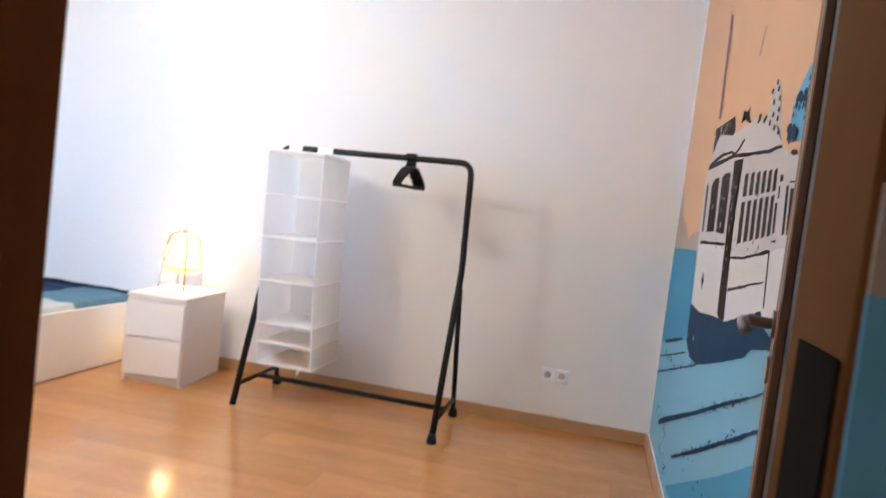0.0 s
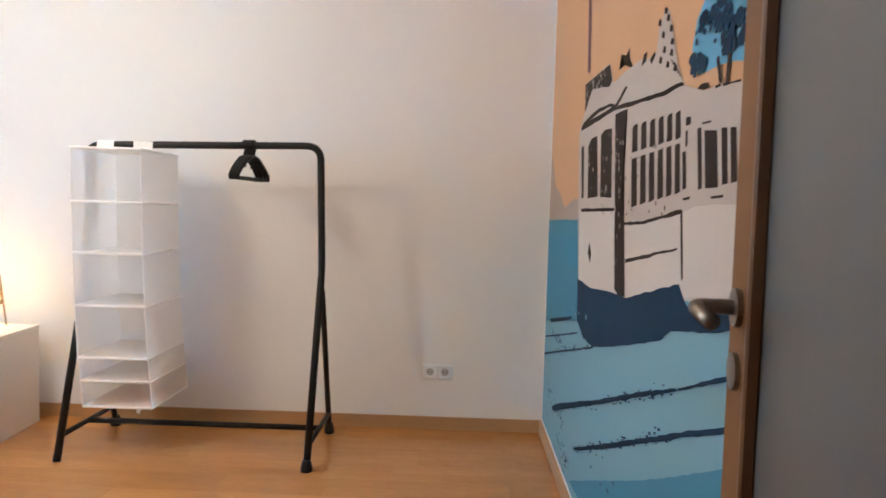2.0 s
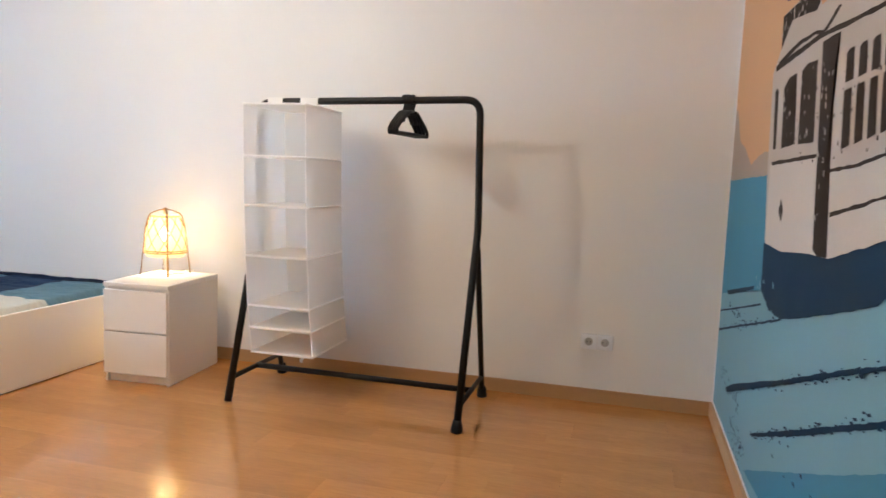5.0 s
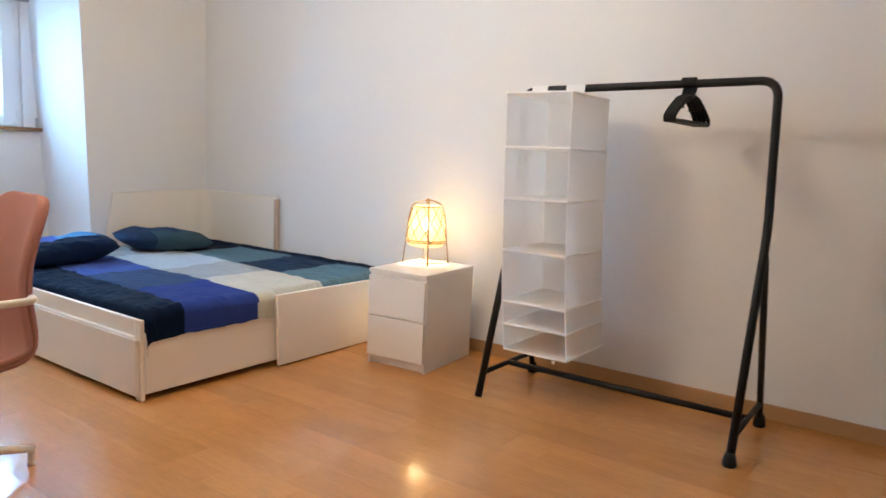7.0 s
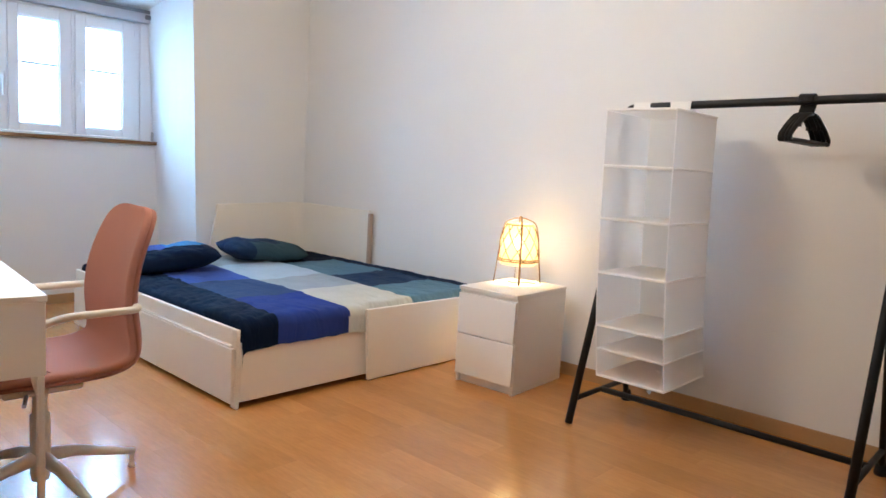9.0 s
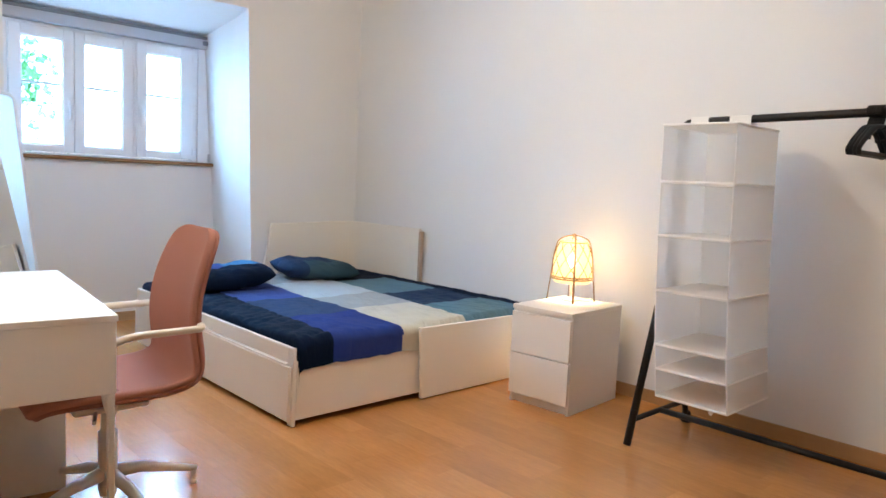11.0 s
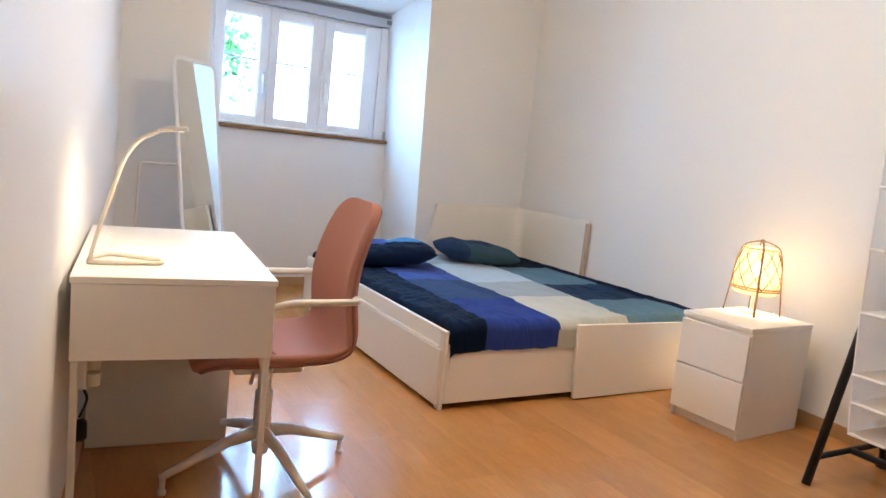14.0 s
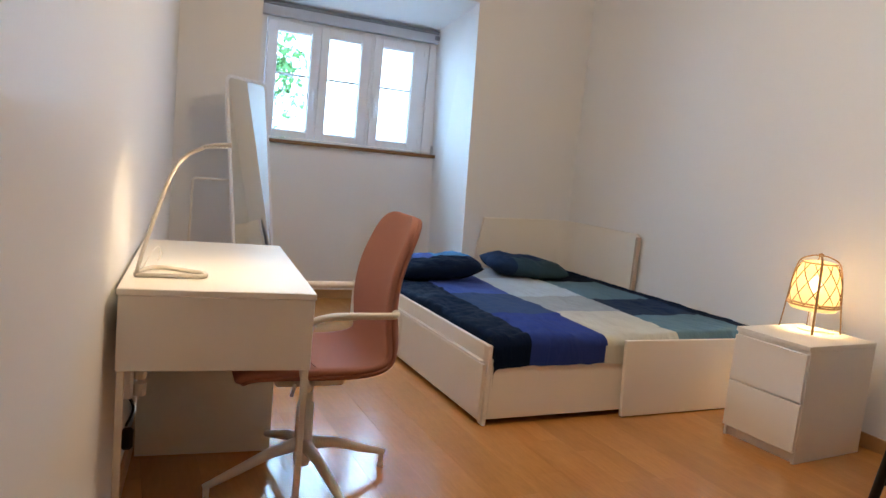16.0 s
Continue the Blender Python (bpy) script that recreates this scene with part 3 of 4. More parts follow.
paint(TRAM_BROWN, 4, (1.812, 1.609), (1.763, 1.586), (1.706, 1.539), (1.743, 1.561))
paint(MURAL_SKYBLUE, 3, (1.656, 1.597), (1.634, 1.649), (1.596, 1.676), (1.534, 1.711), (1.473, 1.737), (1.378, 1.772), (1.279, 1.734), (1.259, 1.482), (1.41, 1.52), (1.485, 1.528), (1.604, 1.531), (1.645, 1.564))
paint(TRAM_BROWN, 5, (1.485, 1.494), (1.505, 1.543), (1.493, 1.547), (1.469, 1.492))
paint(TRAM_BROWN, 5, (1.454, 1.488), (1.447, 1.543), (1.429, 1.538), (1.442, 1.487))
paint(MURAL_WIRE, 4, (2.914, 1.789), (2.978, 2.254), (2.911, 2.232), (2.863, 1.779))
paint(MURAL_WIRE, 4, (2.202, 1.889), (2.158, 1.976), (2.144, 1.971), (2.188, 1.885))
paint(MURAL_NAVY, 3, (3.577, 0.27), (3.374, 0.345), (2.543, 0.593), (1.923, 0.789), (1.66, 0.867), (1.643, 0.865), (1.92, 0.776), (2.456, 0.603), (3.531, 0.262))
paint(MURAL_NAVY, 3, (1.644, 0.871), (1.358, 0.97), (1.355, 0.961), (1.643, 0.866))
paint(MURAL_NAVY, 3, (2.913, 0.295), (2.417, 0.48), (1.895, 0.677), (1.64, 0.775), (1.342, 0.884), (1.338, 0.873), (1.637, 0.763), (2.268, 0.517), (2.886, 0.292))
paint(MURAL_NAVY, 3, (3.941, 0.561), (2.929, 0.762), (2.927, 0.756), (3.937, 0.553))
paint(MURAL_NAVY, 3, (3.946, 0.467), (2.601, 0.77), (2.581, 0.767), (3.94, 0.456))
paint(MURAL_NAVY, 3, (3.765, 0.684), (3.077, 0.804), (3.098, 0.785), (3.715, 0.67))
paint(MURAL_SEA, 3, (2.989, 0.127), (1.871, 0.577), (1.486, 0.746), (1.304, 0.831), (1.261, 0.644), (1.933, 0.23))
# spatter round the wheels and at the ends of the street lines
for cy, cz, wy, wz, count in ((3.45, 0.30, 0.28, 0.02, 40), (3.2, 0.17, 0.2, 0.03, 50), (3.4, 0.63, 0.25, 0.015, 30), (2.3, 0.40, 0.4, 0.05, 14)):
    for _ in range(count):
        y, z, r = cy + rng.uniform(-wy, wy), cz + rng.gauss(0, wz), rng.uniform(0.003, 0.010)
        if z > 0.1:
            paint(MURAL_NAVY, 4, (min(3.98, y - r * 2), z - r * 0.4), (min(3.98, y + r), z - r * 0.5), (min(3.98, y + r * 2), z + r * 0.3), (y - r * 0.5, z + r * 0.6), speck=True)
for (ya, za), (yb, zb), count in (((3.53, 0.266), (1.65, 0.865), 110), ((2.9, 0.293), (1.64, 0.768), 90), ((3.9, 0.47), (2.65, 0.76), 40)):
    for _ in range(count):
        f, r = rng.random(), rng.uniform(0.003, 0.008)
        y, z = ya + (yb - ya) * f, za + (zb - za) * f + rng.gauss(0, 0.010)
        paint(MURAL_NAVY, 4, (y - r * 2, z + r * 0.3), (y + r, z - r * 0.7), (y + r * 2.2, z - r * 0.2), (y - r * 0.5, z + r * 0.7), speck=True)
for _ in range(26):
    y, z, r = 2.9 + rng.uniform(-0.2, 0.15), 0.80 + rng.uniform(-0.12, 0.06), rng.uniform(0.004, 0.012)
    paint(MURAL_STREET, 5, (y - r, z - r), (y + r, z - r * 0.6), (y + r * 0.8, z + r), (y - r * 0.6, z + r * 0.7), speck=True)
# narrow painted board on the corridor side of the door frame
board = thing("painted_board", "blue and navy painted board on the door frame", "mural")
for z0, z1, paint_colour in ((0.0, 1.09, MURAL_SEA), (1.09, 1.245, MURAL_SKYBLUE), (1.245, 1.30, MURAL_GREY), (1.30, 1.335, TRAM_BROWN), (1.335, 1.37, TRAM_WHITE), (1.37, 2.0, MURAL_NAVY)):
    part("painted_field", box((-0.312, 0.088, z0), (-0.237, 0.0915, z1)), paint_colour, board)
# leaves of the painted tree, dark on light
for _ in range(150):
    y, z = rng.uniform(1.26, 1.64), rng.uniform(1.52, 1.78)
    if z < 1.60 + (1.66 - y) * 0.55 and z > 1.55 - (y - 1.26) * 0.05:
        r = rng.uniform(0.006, 0.026)
        paint(MURAL_NAVY, 4, *[(y + r * rng.uniform(0.5, 1.2) * math.cos(k * 0.9), z + 0.8 * r * rng.uniform(0.5, 1.2) * math.sin(k * 0.9)) for k in range(7)], speck=True)
for _ in range(60):
    y, z, r = rng.uniform(1.75, 2.6), rng.uniform(1.24, 1.47), rng.uniform(0.002, 0.006)
    paint(TRAM_BROWN, 4, (y - r, z - r), (y + r, z - r * 0.6), (y + r * 0.8, z + r), (y - r * 0.6, z + r * 0.7), speck=True)
for y0, y1, z0, z1, r0, count in ((2.21, 2.34, 1.05, 1.52, 0.006, 26), (2.42, 2.60, 1.31, 1.50, 0.006, 12), (2.63, 2.82, 1.31, 1.50, 0.006, 12), (2.52, 2.93, 1.67, 1.73, 0.008, 30)):
    for _ in range(count):
        y, z, r = rng.uniform(y0, y1), rng.uniform(z0, z1), rng.uniform(0.3, 1.0) * r0
        paint(TRAM_WHITE, 6, (y - r, z - r * 1.8), (y + r * 0.7, z - r), (y + r, z + r * 1.6), (y - r * 0.5, z + r), speck=True)
for key, (material, bm) in PAINTS.items():
    tagged(part(key.replace("_paint", "_specks"), bm, material, mural), "", "", "", "stuff")


# ---- nightstand and its lamp ----
def nightstand():
    ob = thing("nightstand", "white two-drawer nightstand on the wooden floor", "nightstand", pose(-3.139, 3.356, 0, 0, 0, 4))
    w, d, h = 0.378, 0.51, 0.540
    part("side_panel", box((0, 0.012, 0), (0.016, d, h - 0.022), 0.0015), WHITE, ob)
    part("side_panel", box((w - 0.016, 0.012, 0), (w, d, h - 0.022), 0.0015), WHITE, ob)
    part("top_panel", box((-0.001, 0.0, h - 0.021), (w + 0.001, d + 0.001, h), 0.002), WHITE, ob)
    part("back_panel", box((0.016, d - 0.012, 0.03), (w - 0.016, d - 0.002, h - 0.022)), WHITE, ob)
    part("plinth", box((0.016, 0.03, 0.0), (w - 0.016, 0.045, 0.06)), WHITE, ob)
    part("inner_shadow_board", box((0.016, 0.016, 0.06), (w - 0.016, 0.03, h - 0.022)), WHITE, ob)
    for z0, z1 in ((0.052, 0.277), (0.284, 0.503)):
        dr = box((0.003, -0.006, z0), (w - 0.003, 0.011, z1), 0.002)
        part("drawer_front", dr, WHITE, ob)
    return ob


nightstand()


def table_lamp():
    ob = thing("table_lamp", "lit bamboo table lamp with a paper shade on the nightstand", "table lamp", pose(-3.045, 3.745, 0.540, 0, 0, -3))
    prof = [(0.072, 0.338), (0.086, 0.325), (0.098, 0.29), (0.108, 0.23), (0.114, 0.17), (0.112, 0.13), (0.10, 0.105)]
    part("shade", lathe([(0.0, 0.348), (0.04, 0.346)] + prof, 32), PAPER, ob, "glowing woven paper shade", True)
    part("bulb", lathe([(0.0, 0.265), (0.02, 0.258), (0.03, 0.235), (0.024, 0.21), (0.013, 0.19), (0.0, 0.185)], 16), BULB, ob, "", True)
    part("socket", tube([(0, 0, 0.02), (0, 0, 0.19)], 0.012), WHITE, ob)
    part("foot", lathe([(0, 0.0), (0.055, 0.0), (0.055, 0.008), (0.012, 0.014), (0, 0.014)], 20), WHITE, ob)
    bm = bmesh.new()
    for z, r in ((0.14, 0.1175), (0.128, 0.1165)):
        tube([(r * math.cos(a * math.tau / 32), r * math.sin(a * math.tau / 32), z) for a in range(32)], 0.0048, 6, bm, True)
    part("lower_hoop", bm, BAMBOO, ob)
    part("upper_hoop", tube([(0.079 * math.cos(a * math.tau / 28), 0.079 * math.sin(a * math.tau / 28), 0.336) for a in range(28)], 0.004, 6, None, True), BAMBOO, ob)
    for k in range(4):
        a = math.radians(45 + 90 * k)
        c, s = math.cos(a), math.sin(a)
        line = [(0.135 * c, 0.135 * s, 0.0), (0.119 * c, 0.119 * s, 0.15), (0.108 * c, 0.108 * s, 0.27), (0.088 * c, 0.088 * s, 0.35), (0.03 * c, 0.03 * s, 0.372), (0, 0, 0.374)]
        part("leg", tube(rounded(line, 0.03, 4), 0.0034 if k != 3 else 0.0058, 8), BAMBOO, ob, "", True)
    part("top_knot", lathe([(0, 0.366), (0.012, 0.368), (0.012, 0.38), (0, 0.386)], 10), BAMBOO, ob)
    bm = bmesh.new()
    for k in range(10):
        for d in (1, -1):
            pts = []
            for i in range(9):
                f = i / 8
                z = 0.13 + f * 0.2
                low, high = [(p, q) for q, p in zip(prof, prof[1:]) if p[1] <= z <= q[1]][0]
                r = 0.0025 + low[0] + (high[0] - low[0]) * (z - low[1]) / (high[1] - low[1])
                a = k * math.tau / 10 + d * f * 1.1
                pts.append((r * math.cos(a), r * math.sin(a), z))
            tube(pts, 0.0025, 4, bm)
    part("lattice", bm, mat("dark_bamboo", (0.20, 0.10, 0.03), 0.5, vary=0.25, fine=80), ob, "crossed bamboo strips")
    part("cable", tube(rounded([(0.05, 0, 0.006), (0.10, 0.05, 0.004), (0.02, 0.14, 0.004), (0.06, 0.178, 0.004)], 0.05), 0.003, 6), WHITE, ob)
    return ob


table_lamp()


# ---- clothes rack with its storage and hangers ----
RX0, RX1, RY, RZ = -2.353, -1.170, 3.585, 1.512


def clothes_rack():
    ob = thing("clothes_rack", "black tubular steel clothes rack on the floor", "clothes rack", pose((RX0 + RX1) / 2, RY, 0))
    hw, rr = (RX1 - RX0) / 2, 0.0178
    line = [(-hw, -0.283, 0.002), (-hw, -0.06, 0.74), (-hw, 0, 0.92), (-hw, 0, RZ), (hw - 0.016, 0, RZ + 0.021), (hw, 0, 0.92), (hw, -0.06, 0.74), (hw, -0.275, 0.03)]
    part("main_tube", tube(rounded(line, 0.075, 8), rr, 16), BLACK, ob, "", True)
    for x in (-hw, hw):
        part("rear_leg", tube([(x, -0.02, 0.84), (x, 0.02, 0.80), (x, 0.275, 0.03)], 0.0145, 14), BLACK, ob, "", True)
        part("foot_brace", tube([(x, -0.245, 0.115), (x, 0.245, 0.115)], 0.0125, 12), BLACK, ob, "", True)
        for y in ((-0.278, 0.278) if x > 0 else (0.278,)):
            cap = lathe([(0, 0), (0.026, 0.0), (0.028, 0.012), (0.024, 0.035), (0.019, 0.055), (0.0, 0.056)], 16, None, (x, y))
            part("rubber_foot", cap, RUBBER, ob, "", True)
    part("lower_bar", tube([(-hw, 0, 0.115), (hw, 0, 0.115)], 0.0145, 14), BLACK, ob, "", True)
    return ob


clothes_rack()


def hanging_shelves():
    """Soft storage that hangs from the bar, open towards the room, its lowest boxes slumped together."""
    x0, x1, y0, y1 = -2.326, -1.99, 3.375, 3.80
    ob = thing("hanging_storage", "white mesh hanging storage with six shelves on the rack", "hanging organizer", pose(0, 0, 0))
    levels = [1.485, 1.232, 0.989, 0.739, 0.490, 0.378, 0.253]
    sx = [0.0, 0.007, 0.016, 0.030, 0.052, 0.068, 0.085]
    for k, z in enumerate(levels):
        d = sx[k]
        bm = bmesh.new()
        nx, ny = 8, 8
        grid = []
        for i in range(nx + 1):
            row = []
            for j in range(ny + 1):
                sag = -0.006 * math.sin(math.pi * i / nx) * math.sin(math.pi * j / ny) * (0 if k == 0 else 1)
                row.append(bm.verts.new((x0 + d * 0.7 + (x1 - x0) * i / nx, y0 + (y1 - y0) * j / ny, z + sag)))
            grid.append(row)
        for i in range(nx):
            for j in range(ny):
                bm.faces.new((grid[i][j], grid[i + 1][j], grid[i + 1][j + 1], grid[i][j + 1]))
        r = bmesh.ops.extrude_face_region(bm, geom=bm.faces[:])
        for v in [g for g in r["geom"] if isinstance(g, bmesh.types.BMVert)]:
            v.co.z -= 0.009
        part("shelf", bm, BOARD_CLOTH, ob)
        bm = tube([(x0 + d * 0.7, y0, z - 0.004), (x1 + d * 0.7, y0, z - 0.004)], 0.006, 8)
        tube([(x1 + d * 0.7, y0, z - 0.004), (x1 + d * 0.7, y1, z - 0.004)], 0.005, 8, bm)
        part("shelf_hem", bm, WHITE_CLOTH, ob)

    def cloth_wall(a, b, k, bulge):
        """Sheer side between two shelves from plan point a to b."""
        bm = bmesh.new()
        zt, zb = levels[k] - 0.009, levels[k + 1]
        d0, d1 = sx[k] * 0.7, sx[k + 1] * 0.7
        n = 8
        normal = Vector((b[1] - a[1], a[0] - b[0])).normalized()
        grid = []
        for i in range(n + 1):
            row = []
            for j in range(n + 1):
                f, g = i / n, j / n
                p = Vector(a).lerp(Vector(b), f) + normal * bulge * math.sin(math.pi * f) * math.sin(math.pi * g)
                row.append(bm.verts.new((p.x + d0 + (d1 - d0) * g, p.y, zt + (zb - zt) * g)))
            grid.append(row)
        for i in range(n):
            for j in range(n):
                bm.faces.new((grid[i][j], grid[i + 1][j], grid[i + 1][j + 1], grid[i][j + 1]))
        return bm

    for k in range(6):
        slump = 0.004 if k < 4 else 0.012
        part("side_cloth", cloth_wall((x0, y0), (x0, y1), k, slump), CLOTH_WHITE, ob, "", True)
        part("side_cloth", cloth_wall((x1, y0), (x1, y1), k, -slump), CLOTH_WHITE, ob, "", True)
        part("back_cloth", cloth_wall((x0, y1), (x1, y1), k, -0.004), CLOTH_WHITE, ob, "", True)
        for xx in (x0, x1):
            part("front_hem", tube([(xx + sx[k] * 0.7, y0, levels[k] - 0.006), (xx + sx[k + 1] * 0.7, y0, levels[k + 1])], 0.003, 6), WHITE_CLOTH, ob)
    for xx, hw in ((-2.255, 0.042), (-2.066, 0.048)):
        bm = box((xx - hw, RY - 0.0215, 1.484), (xx + hw, RY - 0.0185, RZ + 0.019), 0.001)
        box((xx - hw, RY - 0.0215, RZ + 0.0175), (xx + hw, RY + 0.0215, RZ + 0.0205), 0.001, bm)
        box((xx - hw, RY + 0.0185, 1.484), (xx + hw, RY + 0.0215, RZ + 0.019), 0.001, bm)
        part("hanging_loop", bm, WHITE_CLOTH, ob)
    part("strap", tube(rounded([(x0 + 0.22, y1 - 0.12, 0.25), (x0 + 0.215, y1 - 0.13, 0.20), (x0 + 0.19, y1 - 0.14, 0.135)], 0.02), 0.014, 8, None, False, 0.15), WHITE_CLOTH, ob, "loose white strap")
    return ob


WHITE_CLOTH = mat("white_hem_cloth", (0.93, 0.92, 0.90), 0.9, vary=0.04, fine=400, bump=0.2)
hanging_shelves()


def clothes_hanger():
    ob = thing("clothes_hanger", "black plastic clothes hanger on the rack's bar", "hanger", pose(-1.567, RY, RZ + 0.015, 0, 0, -3), "hangers on the rack")
    hook = [(0, -0.022, -0.01)] + [(0, 0.0225 * math.cos(a), 0.0225 * math.sin(a)) for a in [math.radians(180 - 22 * k) for k in range(10)]]
    hook += [(0, 0.0, -0.045), (0, 0, -0.06)]
    part("hook", tube(hook, 0.0058, 8), RUBBER, ob, "", True)
    body = [(0, 0, -0.055), (0, 0.05, -0.062), (0, 0.14, -0.115), (0, 0.182, -0.15), (0, 0.178, -0.168), (0, 0.15, -0.165), (0, 0, -0.165), (0, -0.15, -0.165), (0, -0.178, -0.168), (0, -0.182, -0.15), (0, -0.14, -0.115), (0, -0.05, -0.062)]
    part("shoulder_frame", tube(rounded(body + [body[0]], 0.02, 3), 0.0085, 8), RUBBER, ob, "", True)
    for y in (-0.10, 0.10):
        part("strap_notch", tube([(0, y, -0.088), (0, y * 1.02, -0.112)], 0.006, 6), RUBBER, ob)
    return ob


first = clothes_hanger()
for k, (dx, turn) in enumerate([(0.008, -2), (0.016, -5), (0.024, -3), (0.032, -1), (0.040, -4), (0.049, -7)]):
    copy_thing(first, pose(-1.567 + dx, RY, RZ + 0.015, 0, 0, turn))


# ---- the bed ----
BX0, BX1, BY0, BYM, BY1 = -5.46, -3.45, 2.178, 2.962, 3.93


def daybed():
    ob = thing("daybed", "white pull-out daybed with two drawers, pulled wide", "bed", pose(0, 0, 0))
    # the half that is pulled out
    part("end_panel", box((BX1 - 0.02, BY0 + 0.022, 0.03), (BX1, BYM + 0.04, 0.315), 0.002), WHITE, ob)
    part("corner_post", box((BX1 - 0.045, BY0, 0.0), (BX1 + 0.001, BY0 + 0.02, 0.378), 0.003), WHITE, ob)
    part("side_rail", box((BX0, BY0, 0.30), (BX1 - 0.046, BY0 + 0.02, 0.378), 0.003), WHITE, ob)
    part("rail_ledge", box((BX0, BY0 - 0.016, 0.290), (BX1 - 0.046, BY0 + 0.018, 0.299), 0.002), WHITE, ob)
    part("side_base", box((BX0, BY0 + 0.006, 0.02), (BX1 - 0.046, BY0 + 0.018, 0.288)), WHITE, ob)
    for x0, x1 in ((-5.44, -4.475), (-4.468, BX1 - 0.012)):
        part("drawer_front", box((x0, BY0 - 0.018, 0.025), (x1, BY0 - 0.002, 0.2885), 0.0015), WHITE, ob)
    part("slat_base", box((BX0, BY0 + 0.03, 0.22), (BX1 - 0.03, BY1 - 0.02, 0.245)), WHITE, ob)
    # the half by the wall
    bm = prism([(BYM - 0.006, 0.006), (BY1, 0.006), (BY1, 0.392), (BYM - 0.030, 0.398)], BX1 + 0.018, BX1 + 0.038)
    bm.transform(Matrix(((0, 0, 1, 0), (1, 0, 0, 0), (0, 1, 0, 0), (0, 0, 0, 1))))
    bmesh.ops.bevel(bm, geom=bm.edges[:], offset=0.002, segments=1, affect="EDGES")
    part("end_board", bm, WHITE, ob)
    part("rear_panel", box((BX0, BY1 - 0.018, 0.0), (BX1 + 0.016, BY1, 0.36), 0.002), WHITE, ob)
    part("mattress", box((BX0 + 0.04, BY0 + 0.05, 0.245), (BX1 - 0.03, BY1 - 0.03, 0.385), 0.03, None, 3), mat("mattress_cloth", (0.7, 0.7, 0.68), 0.9), ob)
    # low white headboard that bends round the corner of the room
    line = rounded([(W + 0.032, 3.19, 0), (W + 0.032, N - 0.034, 0), (-4.625, N - 0.034, 0)], 0.14, 8)
    line = [Vector(p) for p in line]
    bm = bmesh.new()
    rings = []
    for i, p in enumerate(line):
        d = (line[min(i + 1, len(line) - 1)] - line[max(i - 1, 0)]).normalized()
        side = Vector((d.y, -d.x, 0)) * 0.012
        low = p + Vector((0, -0.09, 0)) if i == 0 else p
        top = 0.806 if i == 0 else 0.822
        ring = [low + side + Vector((0, 0, 0.30)), p + side + Vector((0, 0, top - 0.005)), p + side * 0.6 + Vector((0, 0, top)), p - side * 0.6 + Vector((0, 0, top)), p - side + Vector((0, 0, top - 0.005)), low - side + Vector((0, 0, 0.30))]
        rings.append([bm.verts.new(v) for v in ring])
    for q, s in zip(rings, rings[1:]):
        for k in range(6):
            bm.faces.new((q[k], q[(k + 1) % 6], s[(k + 1) % 6], s[k]))
    bm.faces.new(rings[0]), bm.faces.new(rings[-1])
    part("headboard", bm, WHITE, ob)
    part("board_edge", prism([(-4.624, N - 0.016), (-4.604, N - 0.016), (-4.604, N - 0.050), (-4.624, N - 0.050)], 0.30, 0.80), EDGE, ob, "bare beige edge of the board")
    return ob


daybed()

NAVY, SLATE, ROYAL, DUSK = cloth("navy_cloth", (0.004, 0.011, 0.034)), cloth("slate_cloth", (0.018, 0.037, 0.085)), cloth("royal_blue_cloth", (0.028, 0.050, 0.235)), cloth("dusk_blue_cloth", (0.040, 0.072, 0.165))
CREAM, PALE, MIST, TEAL = cloth("cream_cloth", (0.58, 0.57, 0.50)), cloth("grey_cloth", (0.36, 0.39, 0.42)), cloth("mist_blue_cloth", (0.46, 0.54, 0.60)), cloth("teal_cloth", (0.12, 0.21, 0.275))
# light royal: pillow print, and window glare put into the cover's far royal block
FABRICS = [NAVY, SLATE, ROYAL, DUSK, CREAM, PALE, MIST, TEAL, cloth("bright_blue_cloth", (0.08, 0.23, 0.46)), cloth("ink_blue_cloth", (0.005, 0.014, 0.042)), cloth("light_royal_glare_cloth", (0.062, 0.105, 0.37)), cloth("dark_teal_cloth", (0.042, 0.080, 0.110))]


def patch(x, y):
    """Which printed colour lies at a place of the bed cover; the far royal is lightened for window glare."""
    edge = 0.020 * (x - BX1)
    if y < 2.40 - edge * 3.0:
        return 0 if x > -3.82 else (9 if x > -4.45 else (0 if x > -5.0 else 9))
    if y < 2.835 - edge * 2.5:
        return 2 if x > -3.93 else (3 if x > -4.48 else 10)
    if y < 3.33 - edge * 3.0:
        return 4 if x > -3.98 else (5 if x > -4.42 else (6 if x > -5.0 else 5))
    if y > 3.865:
        return 0
    return 7 if x > -3.88 else (1 if x > -4.33 else (7 if x > -4.92 else 0))


